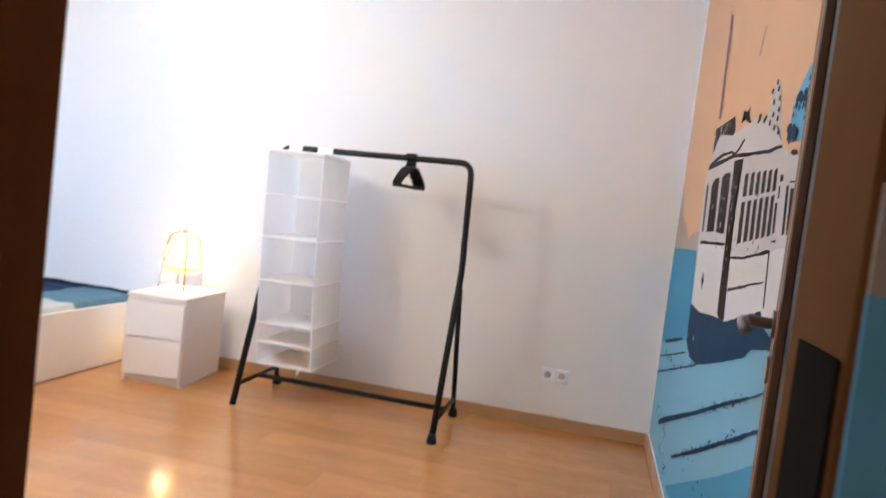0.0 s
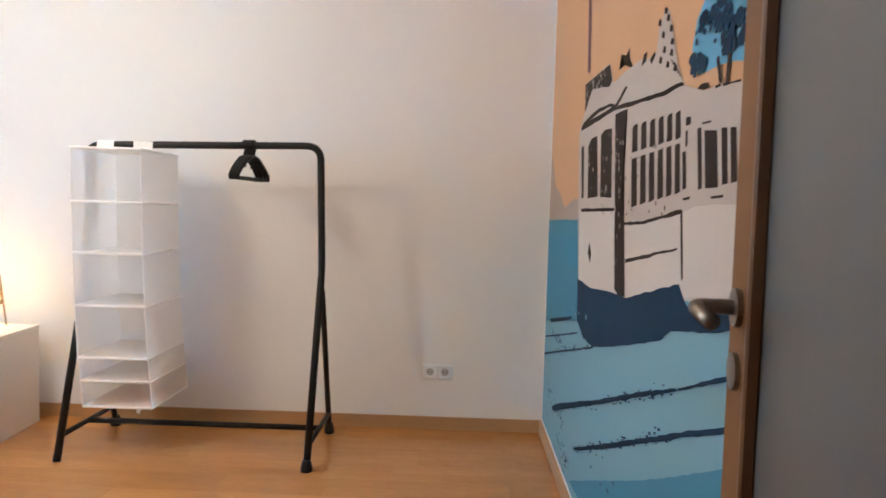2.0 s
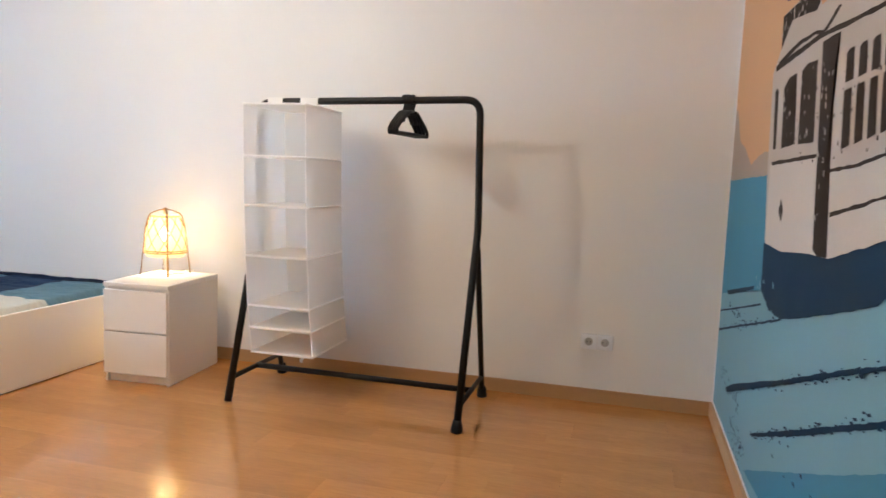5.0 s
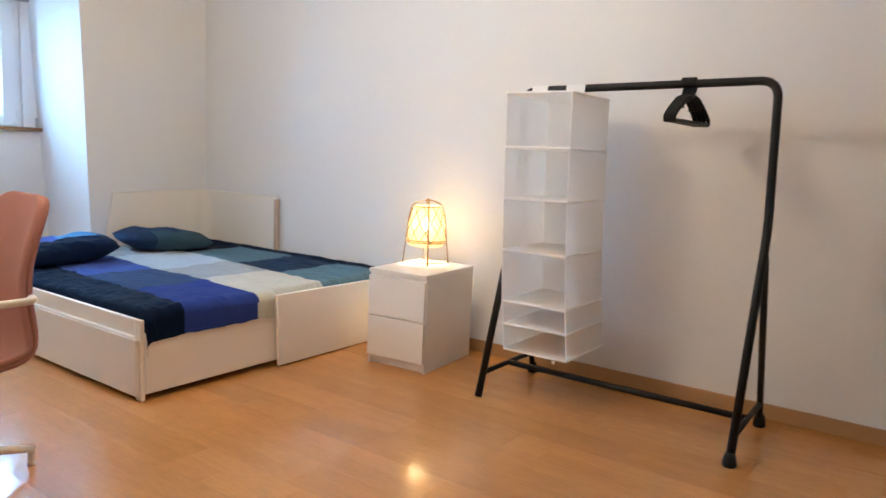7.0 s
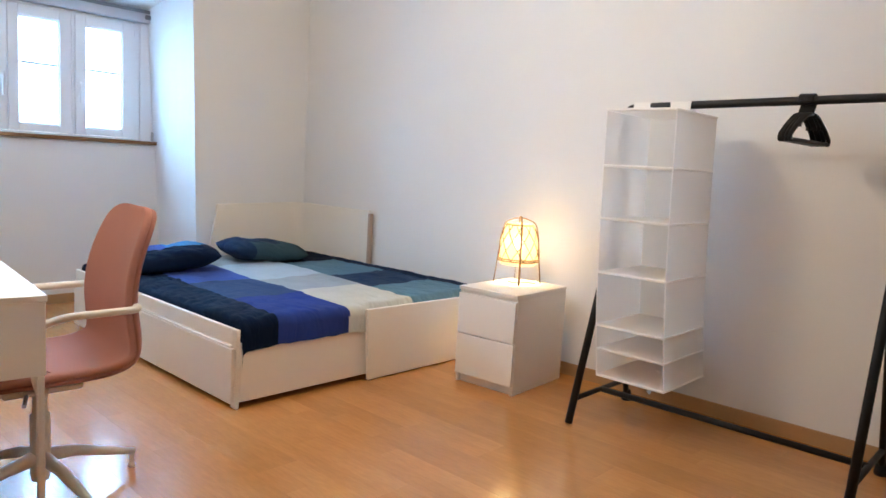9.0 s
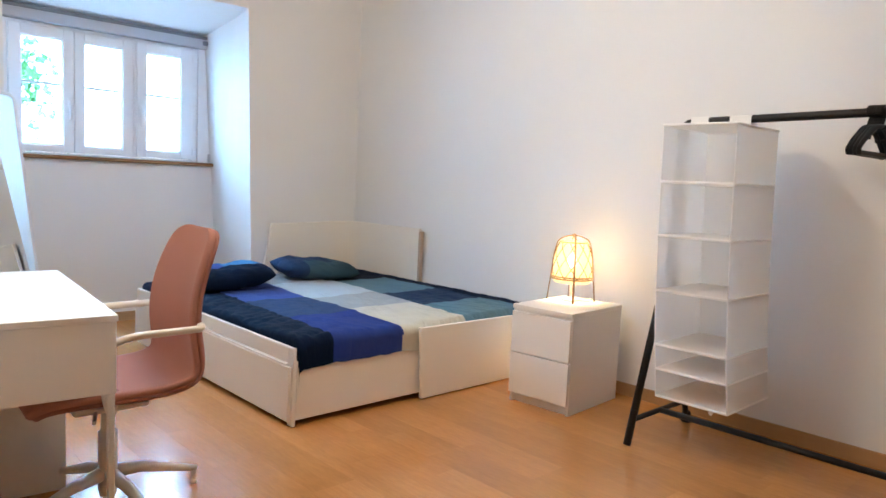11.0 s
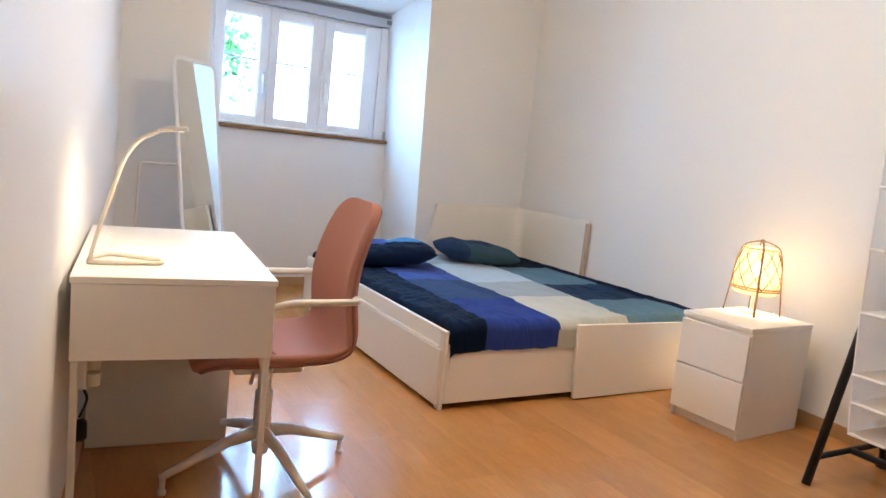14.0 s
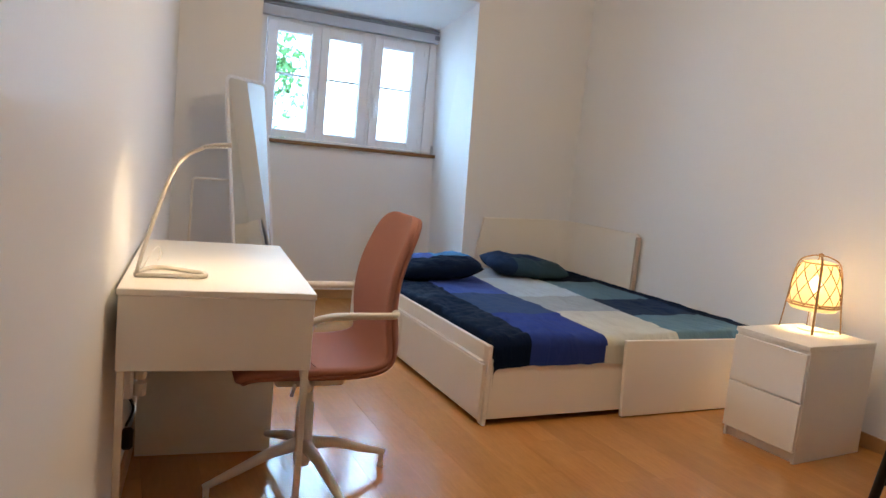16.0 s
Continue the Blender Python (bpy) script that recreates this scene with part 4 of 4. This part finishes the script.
def bed_cover():
    """One printed sheet over the mattress, tucked over its edges and creased."""
    nx, ny = 190, 170
    bm = bmesh.new()
    ax0, ax1, ay0, ay1 = BX0 + 0.02, BX1 - 0.012, BY0 + 0.028, BY1 - 0.012
    hang = 0.12
    grid = []
    for i in range(nx + 1):
        row = []
        u = -0.0 + i / nx * (ax1 - ax0 + hang)
        for j in range(ny + 1):
            v = j / ny * (ay1 - ay0 + 0.12) - 0.12
            x, y, z = ax0 + u, ay0 + v, 0.418
            over_x, over_y = max(0.0, x - (ax1 - 0.04)), max(0.0, (ay0 + 0.03) - y)
            crease = noise.noise((x * 3.1, y * 7.0, 0.3)) * 0.006 - abs(noise.noise((x * 4 + y * 3, y * 8 - x * 2, 2.0))) * 0.009 - abs(noise.noise((x * 11, y * 6 + x * 5, 6.0))) * 0.004
            near = max(0.0, 1 - (y - ay0) / 0.45)
            crease += near * (0.024 * (abs(noise.noise((x * 6 + y * 9, y * 3.0, 11.0))) - 0.25) - 0.006 * abs(noise.noise((x * 15 + y * 22, y * 9.0 - x * 4, 3.0))))
            crease -= 0.005 * abs(noise.noise((x * 9 - y * 14, x * 5 + y * 6, 8.0)))
            fold = abs(math.sin(x * 30 + y * 12 + 3.0 * noise.noise((x * 2.2, y * 2.2, 4.0))))
            crease += near * 0.016 * (fold ** 0.6 - 0.7) * (0.5 + noise.noise((x * 2.7, y * 3.0, 13.0)))
            sag = 0.012 * noise.noise((x * 1.2, y * 1.4, 5.0))
            z += crease + sag
            z += 0.016 * max(0.0, (y - 3.84) / 0.07)
            if over_x > 0:
                if BYM + 0.015 < y:
                    x = min(x, ax1 - 0.004)
                    z -= min(over_x * 1.3, 0.10)
                else:
                    bend = min(1.0, over_x / 0.05)
                    x = ax1 - 0.04 + 0.060 * math.sin(bend * 1.57) + 0.004 * noise.noise((y * 9, over_x * 4, 1.0)) * bend
                    z -= 0.045 * (1 - math.cos(bend * 1.57)) + max(0.0, over_x - 0.05) * (0.85 + 0.10 * noise.noise((y * 4, 0.4, 9.0)))
            if over_y > 0:
                bend = min(1.0, over_y / 0.05)
                y = ay0 + 0.03 - 0.03 * math.sin(bend * 1.57)
                z -= 0.03 * (1 - math.cos(bend * 1.57)) + max(0.0, over_y - 0.05) * 0.7
                z += 0.010 * noise.noise((x * 14, y * 3, 7.0)) * bend
            row.append(bm.verts.new((x, y, z)))
        grid.append(row)
    for i in range(nx):
        for j in range(ny):
            f = bm.faces.new((grid[i][j], grid[i + 1][j], grid[i + 1][j + 1], grid[i][j + 1]))
            u = ax0 + (i + 0.5) / nx * (ax1 - ax0 + hang)
            v = ay0 + (j + 0.5) / ny * (ay1 - ay0 + 0.12) - 0.12
            f.material_index = patch(u, v)
    ob = part("bed_cover", bm, FABRICS, None, "", True)
    return tagged(ob, "creased bed sheet printed with blue, grey and cream blocks", "bed sheet")


bed_cover()


def pillow(m, bands, seed):
    bm = bmesh.new()
    nx, ny = 56, 40
    w, d, h = 0.325, 0.215, 0.074
    layers = []
    for side in (1, -1):
        grid = []
        for i in range(nx + 1):
            row = []
            for j in range(ny + 1):
                u, v = 2 * i / nx - 1, 2 * j / ny - 1
                puff = max(0.0, (1 - abs(u) ** 3.2) * (1 - abs(v) ** 2.8)) ** 0.5
                pinch = 1 - 0.07 * (1 - abs(u * v)) * (abs(u) ** 4 + abs(v) ** 4)
                x, y = u * w * pinch * math.sqrt(1 - 0.22 * v * v), v * d * pinch * math.sqrt(1 - 0.22 * u * u)
                z = side * h * puff
                if 0 < i < nx and 0 < j < ny:
                    z += puff * (0.014 * noise.noise((x * 9 + seed, y * 7, side * 2.0)) - 0.014 * abs(noise.noise((x * 14, y * 11 + seed, 4.0))) - 0.009 * abs(noise.noise((x * 24 + y * 18, y * 9 + seed, 1.0))))
                row.append((x, y, z))
            grid.append(row)
        layers.append(grid)
    verts = {}

    def vert(s, i, j):
        rim = i in (0, nx) or j in (0, ny)
        key = (0 if rim else s, i, j)
        if key not in verts:
            verts[key] = bm.verts.new(layers[s][i][j])
        return verts[key]

    for s in (0, 1):
        for i in range(nx):
            for j in range(ny):
                f = bm.faces.new((vert(s, i, j), vert(s, i + 1, j), vert(s, i + 1, j + 1), vert(s, i, j + 1)))
                f.material_index = bands(2 * (i + 0.5) / nx - 1, 2 * (j + 0.5) / ny - 1)
    ob = part("pillow", bm, FABRICS, None, "", True)
    ob.matrix_world = m
    return ob


tagged(pillow(pose(-5.0, 2.58, 0.495, 4, -6, 84), lambda u, v: (0 if v < -0.12 else ((3 if u < -0.45 else 10) if u < -0.05 else 8)), 3.0),
       "creased dark blue and light blue pillow on the bed", "pillow", "pillows on the bed")
tagged(pillow(pose(-5.12, 3.36, 0.498, 2, 5, 84), lambda u, v: (11 if v < -0.45 and u > -0.5 else (1 if u < 0.3 else 11)), 8.0),
       "creased blue and teal pillow against the headboard", "pillow", "pillows on the bed")


# ---- desk, chair, desk lamp, mirror ----
def desk():
    ob = thing("desk", "white writing desk with a deep drawer body and thin legs", "desk", pose(-2.69, 0.632, 0, 0, 0, 174.5))
    L, D, H = 0.965, 0.510, 0.780
    part("desktop", box((0, -D, H - 0.018), (L, 0, H), 0.002), WHITE, ob)
    part("end_panel", box((0.004, -D + 0.004, 0.560), (0.02, -0.004, H - 0.0185), 0.0015), WHITE, ob)
    part("front_panel", box((0.02, -D + 0.004, 0.560), (L - 0.02, -D + 0.02, H - 0.0185), 0.0015), WHITE, ob)
    part("back_panel", box((0.02, -0.02, 0.560), (L - 0.02, -0.004, H - 0.0185), 0.0015), WHITE, ob)
    part("bottom_panel", box((0.02, -D + 0.02, 0.564), (L - 0.02, -0.02, 0.576)), WHITE, ob)
    part("cabinet", box((0.745, -D + 0.012, 0.0), (L - 0.004, -0.012, 0.559), 0.002), WHITE, ob, "white cabinet below the far end")
    for y in (-D + 0.004, -0.029):
        part("leg", box((0.006, y + 0.003, 0), (0.026, y + 0.022, 0.5595), 0.003), WHITE_METAL, ob)
    return ob


desk()


def desk_lamp():
    ob = thing("desk_lamp", "slim white desk lamp, switched on, on the desk", "desk lamp", pose(-2.93, 0.70, 0.780))
    base = [(0.085, -0.02, 0.007), (0.090, 0.165, 0.007), (0.035, 0.17, 0.007), (-0.050, 0.06, 0.007), (-0.055, 0.03, 0.007), (0.035, -0.02, 0.007), (0.085, -0.02, 0.007)]
    part("foot_loop", tube(rounded(base, 0.03), 0.0062, 10), LAMP_METAL, ob, "", True)
    stem = [(0.085, -0.02, 0.007), (0.070, -0.008, 0.06), (-0.010, 0.06, 0.28), (-0.035, 0.10, 0.345), (-0.015, 0.155, 0.375)]
    part("stem", tube(rounded(stem, 0.05), 0.0055, 10), LAMP_METAL, ob, "", True)
    head = [(-0.016, 0.150, 0.374), (-0.005, 0.18, 0.381), (0.008, 0.225, 0.386)]
    part("head", tube(head, [0.008, 0.0125, 0.0125], 12, None, False, 0.6), LAMP_METAL, ob, "", True)
    part("led_strip", box((-0.003, 0.186, 0.3762), (0.005, 0.214, 0.3782)), LED, ob)
    part("cable", tube(rounded([(-0.03, 0.0, 0.004), (-0.12, 0.03, 0.05), (-0.17, 0.05, 0.055), (-0.20, 0.06, 0.02), (-0.21, 0.05, 0.003)], 0.04), 0.0025, 6), WHITE, ob, "", True)
    return ob


desk_lamp()


def office_chair():
    ob = thing("office_chair", "pink upholstered swivel chair with white armrests and base", "office chair", pose(-3.085, 1.25, 0, 0, 0, -3))
    # seat and backrest line: (towards the back, height, half width, curl of the sides)
    prof = [(-0.245, 0.418, 0.150, 0.000), (-0.235, 0.440, 0.185, 0.004), (-0.20, 0.455, 0.212, 0.008), (-0.10, 0.456, 0.232, 0.014), (0.03, 0.448, 0.238, 0.022), (0.150, 0.440, 0.238, 0.034),
            (0.235, 0.455, 0.234, 0.045), (0.276, 0.505, 0.228, 0.052), (0.280, 0.575, 0.222, 0.055), (0.264, 0.66, 0.214, 0.052), (0.268, 0.75, 0.207, 0.048), (0.286, 0.825, 0.200, 0.044),
            (0.308, 0.90, 0.190, 0.036), (0.321, 0.940, 0.172, 0.030), (0.329, 0.966, 0.138, 0.022), (0.333, 0.978, 0.08, 0.012)]
    pts = [Vector((0, a, b)) for a, b, *_ in prof]
    n = 14

    def surface(lift):
        rows = []
        for i, (a, b, hw, curl) in enumerate(prof):
            d = (pts[min(i + 1, len(pts) - 1)] - pts[max(i - 1, 0)]).normalized()
            up = Vector((0, -d.z, d.y))
            rows.append([pts[i] + up * (lift + curl * (2 * k / n - 1) ** 2) + Vector((hw * (2 * k / n - 1), 0, 0)) for k in range(n + 1)])
        return rows

    def sheet(l0, l1, shrink):
        bm = bmesh.new()
        top, low = [[[bm.verts.new(p) for p in row] for row in surface(l)] for l in (l1, l0)]
        m = len(top)
        for g in (top, low):
            for i in range(m - 1):
                for k in range(n):
                    bm.faces.new((g[i][k], g[i + 1][k], g[i + 1][k + 1], g[i][k + 1]))
        for i in range(m - 1):
            for k in (0, n):
                bm.faces.new((top[i][k], top[i + 1][k], low[i + 1][k], low[i][k]))
        for k in range(n):
            for i in (0, m - 1):
                bm.faces.new((top[i][k], top[i][k + 1], low[i][k + 1], low[i][k]))
        return bm

    pad = part("upholstered_shell", sheet(-0.004, 0.026, 0), PINK, ob, "dusty pink cloth", True)
    back = part("outer_shell", sheet(-0.016, 0.004, 0), PINK_BACK, ob, "", True)
    for shell in (pad, back):
        shell.modifiers.new("round", "SUBSURF").render_levels = 2
    part("seam", tube([(-0.2 + 0.4 * k / 10, -0.02, 0.4785 + 0.014 * (2 * k / 10 - 1) ** 2) for k in range(11)], 0.0022, 6), PINK_BACK, ob)
    for sx in (1, -1):
        line = [(sx * 0.15, -0.02, 0.425), (sx * 0.235, -0.05, 0.425), (sx * 0.262, -0.075, 0.50), (sx * 0.262, -0.085, 0.645), (sx * 0.262, 0.0, 0.672), (sx * 0.262, 0.215, 0.675), (sx * 0.222, 0.225, 0.675)]
        part("armrest", tube(rounded(line, 0.05), 0.0115, 12, None, False, 1.25), WHITE_METAL, ob, "white metal armrest", True)
    part("seat_plate", box((-0.12, -0.13, 0.398), (0.12, 0.10, 0.424), 0.008), WHITE_METAL, ob)
    part("tilt_lever", tube([(0.10, -0.06, 0.405), (0.20, -0.09, 0.40)], 0.006), WHITE_METAL, ob)
    part("column", lathe([(0.0, 0.40), (0.022, 0.40), (0.022, 0.30), (0.030, 0.298), (0.031, 0.10), (0.026, 0.075), (0, 0.075)], 20), WHITE_METAL, ob, "", True)
    for k in range(4):
        a = radians(105 + 90 * k)
        c, s = math.cos(a), math.sin(a)
        leg = tube([(0.02 * c, 0.02 * s, 0.152), (0.12 * c, 0.12 * s, 0.136), (0.25 * c, 0.25 * s, 0.090), (0.345 * c, 0.345 * s, 0.058)], [0.023, 0.018, 0.014, 0.0105], 10, None, False, 1.1)
        lp = part("base_leg", leg, WHITE_METAL, ob, "", True)
        part("glide_foot", lathe([(0, 0), (0.012, 0.0), (0.014, 0.01), (0.009, 0.02), (0.011, 0.06), (0.0, 0.062)], 12, None, (0.335 * c, 0.335 * s)), WHITE_METAL, lp)
    return ob


office_chair()


def standing_mirror():
    """Tall mirror leaning back, with a tube frame behind that carries a rail."""
    left, right = Vector((-4.953, 1.310)), Vector((-5.223, 1.583))
    mid = (left + right) / 2
    ang = math.degrees(math.atan2(left.y - right.y, left.x - right.x))
    ob = thing("standing_mirror", "tall standing mirror with a rounded white frame", "mirror", pose(mid.x, mid.y, 0, 0, 0, ang))
    tilt = pose(0, 0, 0.02, 7.2, 0, 0)
    hw, h, r = (left - right).length / 2, 1.56, 0.045

    def outline(inset):
        pts = []
        for cx, cz, a0 in ((hw - r, h - r, 0), (-hw + r, h - r, 90), (-hw + r, r, 180), (hw - r, r, 270)):
            for k in range(7):
                a = radians(a0 + 15 * k)
                pts.append((cx + (r - inset) * math.cos(a), 0, cz + (r - inset) * math.sin(a)))
        return pts

    bm = tube(outline(0.0), 0.011, 10, None, True)
    bm.transform(tilt)
    part("frame", bm, PVC, ob, "white rounded frame", True)
    bm = bmesh.new()
    a = [bm.verts.new((x, 0.004, z)) for x, y, z in outline(0.006)]
    b = [bm.verts.new((x, -0.004, z)) for x, y, z in outline(0.006)]
    bm.faces.new(a), bm.faces.new(b)
    for i in range(len(a)):
        bm.faces.new((a[i], a[(i + 1) % len(a)], b[(i + 1) % len(b)], b[i]))
    bm.transform(tilt)
    part("mirror_glass", bm, MIRROR, ob)
    return ob


standing_mirror()


def mirror_stand():
    ob = bpy.data.objects["standing_mirror"]
    back = ob.matrix_world.inverted()
    line = [(-5.12, 1.005, 0.012), (-5.10, 1.02, 0.955), (-5.13, 1.265, 0.957), (-5.23, 1.37, 0.012)]
    part("rear_stand", tube(rounded([back @ Vector(p) for p in line], 0.02), 0.007, 8), WHITE_METAL, ob, "thin white tube stand", True)


mirror_stand()


# ---- small things ----
def wall_socket(m, label):
    ob = thing("wall_socket", label, "socket", m, "sockets by the clothes rack")
    part("plate", box((-0.041, -0.011, -0.041), (0.041, 0, 0.041), 0.004), PVC, ob)
    rim = lathe([(0.021, 0), (0.0225, 0.003), (0.030, 0.004), (0.031, 0.0)], 24)
    rim.transform(pose(0, -0.011, 0, 90, 0, 0))
    part("rim", rim, PVC, ob)
    # well and pin holes are flat, their recess shade put into the colour
    well = lathe([(0.0, 0.0003), (0.021, 0.0003)], 24)
    well.transform(pose(0, -0.0112, 0, 90, 0, 0))
    part("well", well, mat("socket_shade", (0.42, 0.42, 0.42), 0.5), ob)
    bm = bmesh.new()
    for x in (-0.0095, 0.0095):
        tube([(x, -0.0118, 0), (x, -0.0112, 0)], 0.003, 8, bm)
    part("pin_hole", bm, DARK, ob)
    return ob


wall_socket(pose(-0.633, N, 0.326), "white wall socket above the skirting")
wall_socket(pose(-0.549, N, 0.326), "white wall socket above the skirting")


# ---- floor planks ----
def floor_material():
    m = mat("oak_laminate", (0.57, 0.262, 0.072), 0.20, vary=0.30, scale=2.0, fine=16, grain=(1, 5, 1), bump=0.01, coat=0.2)
    n, link = m.node_tree.nodes, m.node_tree.links
    info, hsv = n.new("ShaderNodeObjectInfo"), n.new("ShaderNodeHueSaturation")
    rnd = n.new("ShaderNodeMapRange")
    rnd.inputs[3].default_value, rnd.inputs[4].default_value = 0.965, 1.035
    link.new(info.outputs["Random"], rnd.inputs[0])
    link.new(rnd.outputs[0], hsv.inputs["Value"])
    mix = [k for k in n if k.bl_idname == "ShaderNodeMix"][0]
    # narrow printed strips within each plank
    strip, co = n.new("ShaderNodeTexBrick"), [k for k in n if k.bl_idname == "ShaderNodeTexCoord"][0]
    strip.inputs["Color1"].default_value, strip.inputs["Color2"].default_value = (0.86, 0.82, 0.77, 1), (1.0, 1.0, 1.0, 1)
    strip.inputs["Scale"].default_value, strip.inputs["Mortar Size"].default_value = 1.0, 0.0
    strip.inputs["Brick Width"].default_value, strip.inputs["Row Height"].default_value = 0.62, 0.096
    tint = n.new("ShaderNodeMix")
    tint.data_type, tint.blend_type = "RGBA", "MULTIPLY"
    tint.inputs[0].default_value = 0.75
    link.new(mix.outputs[2], tint.inputs[6])
    link.new(strip.outputs["Color"], tint.inputs[7])
    link.new(tint.outputs[2], hsv.inputs["Color"])
    link.new(hsv.outputs[0], n["Principled BSDF"].inputs["Base Color"])
    mp = [k for k in n if k.bl_idname == "ShaderNodeMapping"][0]
    shift = n.new("ShaderNodeVectorMath")
    shift.operation = "MULTIPLY"
    shift.inputs[1].default_value = (37, 19, 11)
    comb = n.new("ShaderNodeCombineXYZ")
    for k in range(3):
        link.new(info.outputs["Random"], comb.inputs[k])
    link.new(comb.outputs[0], shift.inputs[0])
    link.new(shift.outputs[0], mp.inputs["Location"])
    along = n.new("ShaderNodeVectorMath")
    along.operation = "MULTIPLY_ADD"
    along.inputs[1].default_value = (7.3, 0, 0)
    link.new(comb.outputs[0], along.inputs[0])
    link.new(co.outputs["Object"], along.inputs[2])
    link.new(along.outputs[0], strip.inputs["Vector"])
    return m


def planks():
    material = floor_material()
    floor = bpy.data.objects["floor"]
    width, length = 0.192, 1.29
    bm = box((0, 0, -0.0125), (length - 0.0004, width - 0.0004, 0.0))
    whole = part("plank", bm, material, floor)
    whole.matrix_world = pose(-6.2, 3.8, 0)
    j, y = 0, N - width
    while y > -2.2:
        x = -6.25 - (j * 0.43) % length
        while x < 0.05:
            x1 = min(x + length, 0.0)
            x_next = x + length
            x = max(x, -2.2) if y + width < 0.42 else x
            keep = x1 > (-6.2 if NICHE_S < y < NICHE_N else W) and x1 - x > 0.01
            if keep:
                p = whole.copy()
                scene.collection.objects.link(p)
                p.matrix_world = pose(x, y, 0) @ Matrix.Diagonal(((x1 - x) / length, 1, 1, 1))
            x = x_next
        y -= width
        j += 1
    bpy.data.objects.remove(whole)


planks()


def cable_bundle():
    """Loose cables and a plug strip that hang under the desk by the wall."""
    ob = thing("power_strip", "white power strip with plugs hanging under the desk", "power strip", pose(-2.86, 0.672, 0.0, 0, 0, -6))
    part("strip_body", box((-0.03, -0.02, 0.43), (0.02, 0.015, 0.55), 0.006), PVC, ob)
    for z in (0.455, 0.505):
        part("plug", lathe([(0, z - 0.02), (0.018, z - 0.018), (0.02, z + 0.018), (0, z + 0.02)], 12, None, (-0.005, 0.03)), WHITE_METAL, ob)
    part("adapter", box((-0.025, -0.012, 0.275), (0.010, 0.02, 0.335), 0.008), RUBBER, ob, "black plug adapter")
    part("black_cable", tube(rounded([(0, 0.0, 0.345), (-0.03, 0.02, 0.39), (-0.01, 0.0, 0.435)], 0.03), 0.004, 6), RUBBER, ob, "", True)
    return ob


cable_bundle()


def garden():
    """A leafy bush outside, beyond the window."""
    ob = thing("bush", "sunlit green bush outside the window", "bush", pose(-8.6, 2.02, -0.6))
    g = random.Random(11)
    part("stem", tube([(0, 0, 0), (0.03, 0.05, 0.9), (0.0, 0.15, 1.85)], [0.05, 0.035, 0.012], 8), BAMBOO, ob)
    bm = bmesh.new()
    for _ in range(500):
        c = Vector((g.gauss(0, 0.18), g.gauss(0.12, 0.16), g.gauss(2.62, 0.30)))
        d, e = Vector((g.gauss(0, 1), g.gauss(0, 1), g.gauss(0, 1))).normalized() * 0.06, Vector((g.gauss(0, 1), g.gauss(0, 1), g.gauss(0, 1))).normalized() * 0.03
        bm.faces.new([bm.verts.new(c + p) for p in (d, e, -d, -e)])
    leaves = part("leaf_crown", bm, sheer("leaf_green", (0.085, 0.185, 0.06), 0.04, 0.6), ob)
    tagged(leaves, "", "", "", "stuff")
    return ob


garden()


def wall_hatch():
    """The faint outline of a painted-over cover on the wall under the window."""
    ob = thing("wall_hatch", "painted-over cover plate on the wall under the window", "cover plate", pose(BACK, 2.78, 0.93))
    part("plate", box((0, -0.09, -0.055), (0.0016, 0.09, 0.055)), WALL, ob)
    return ob


wall_hatch()
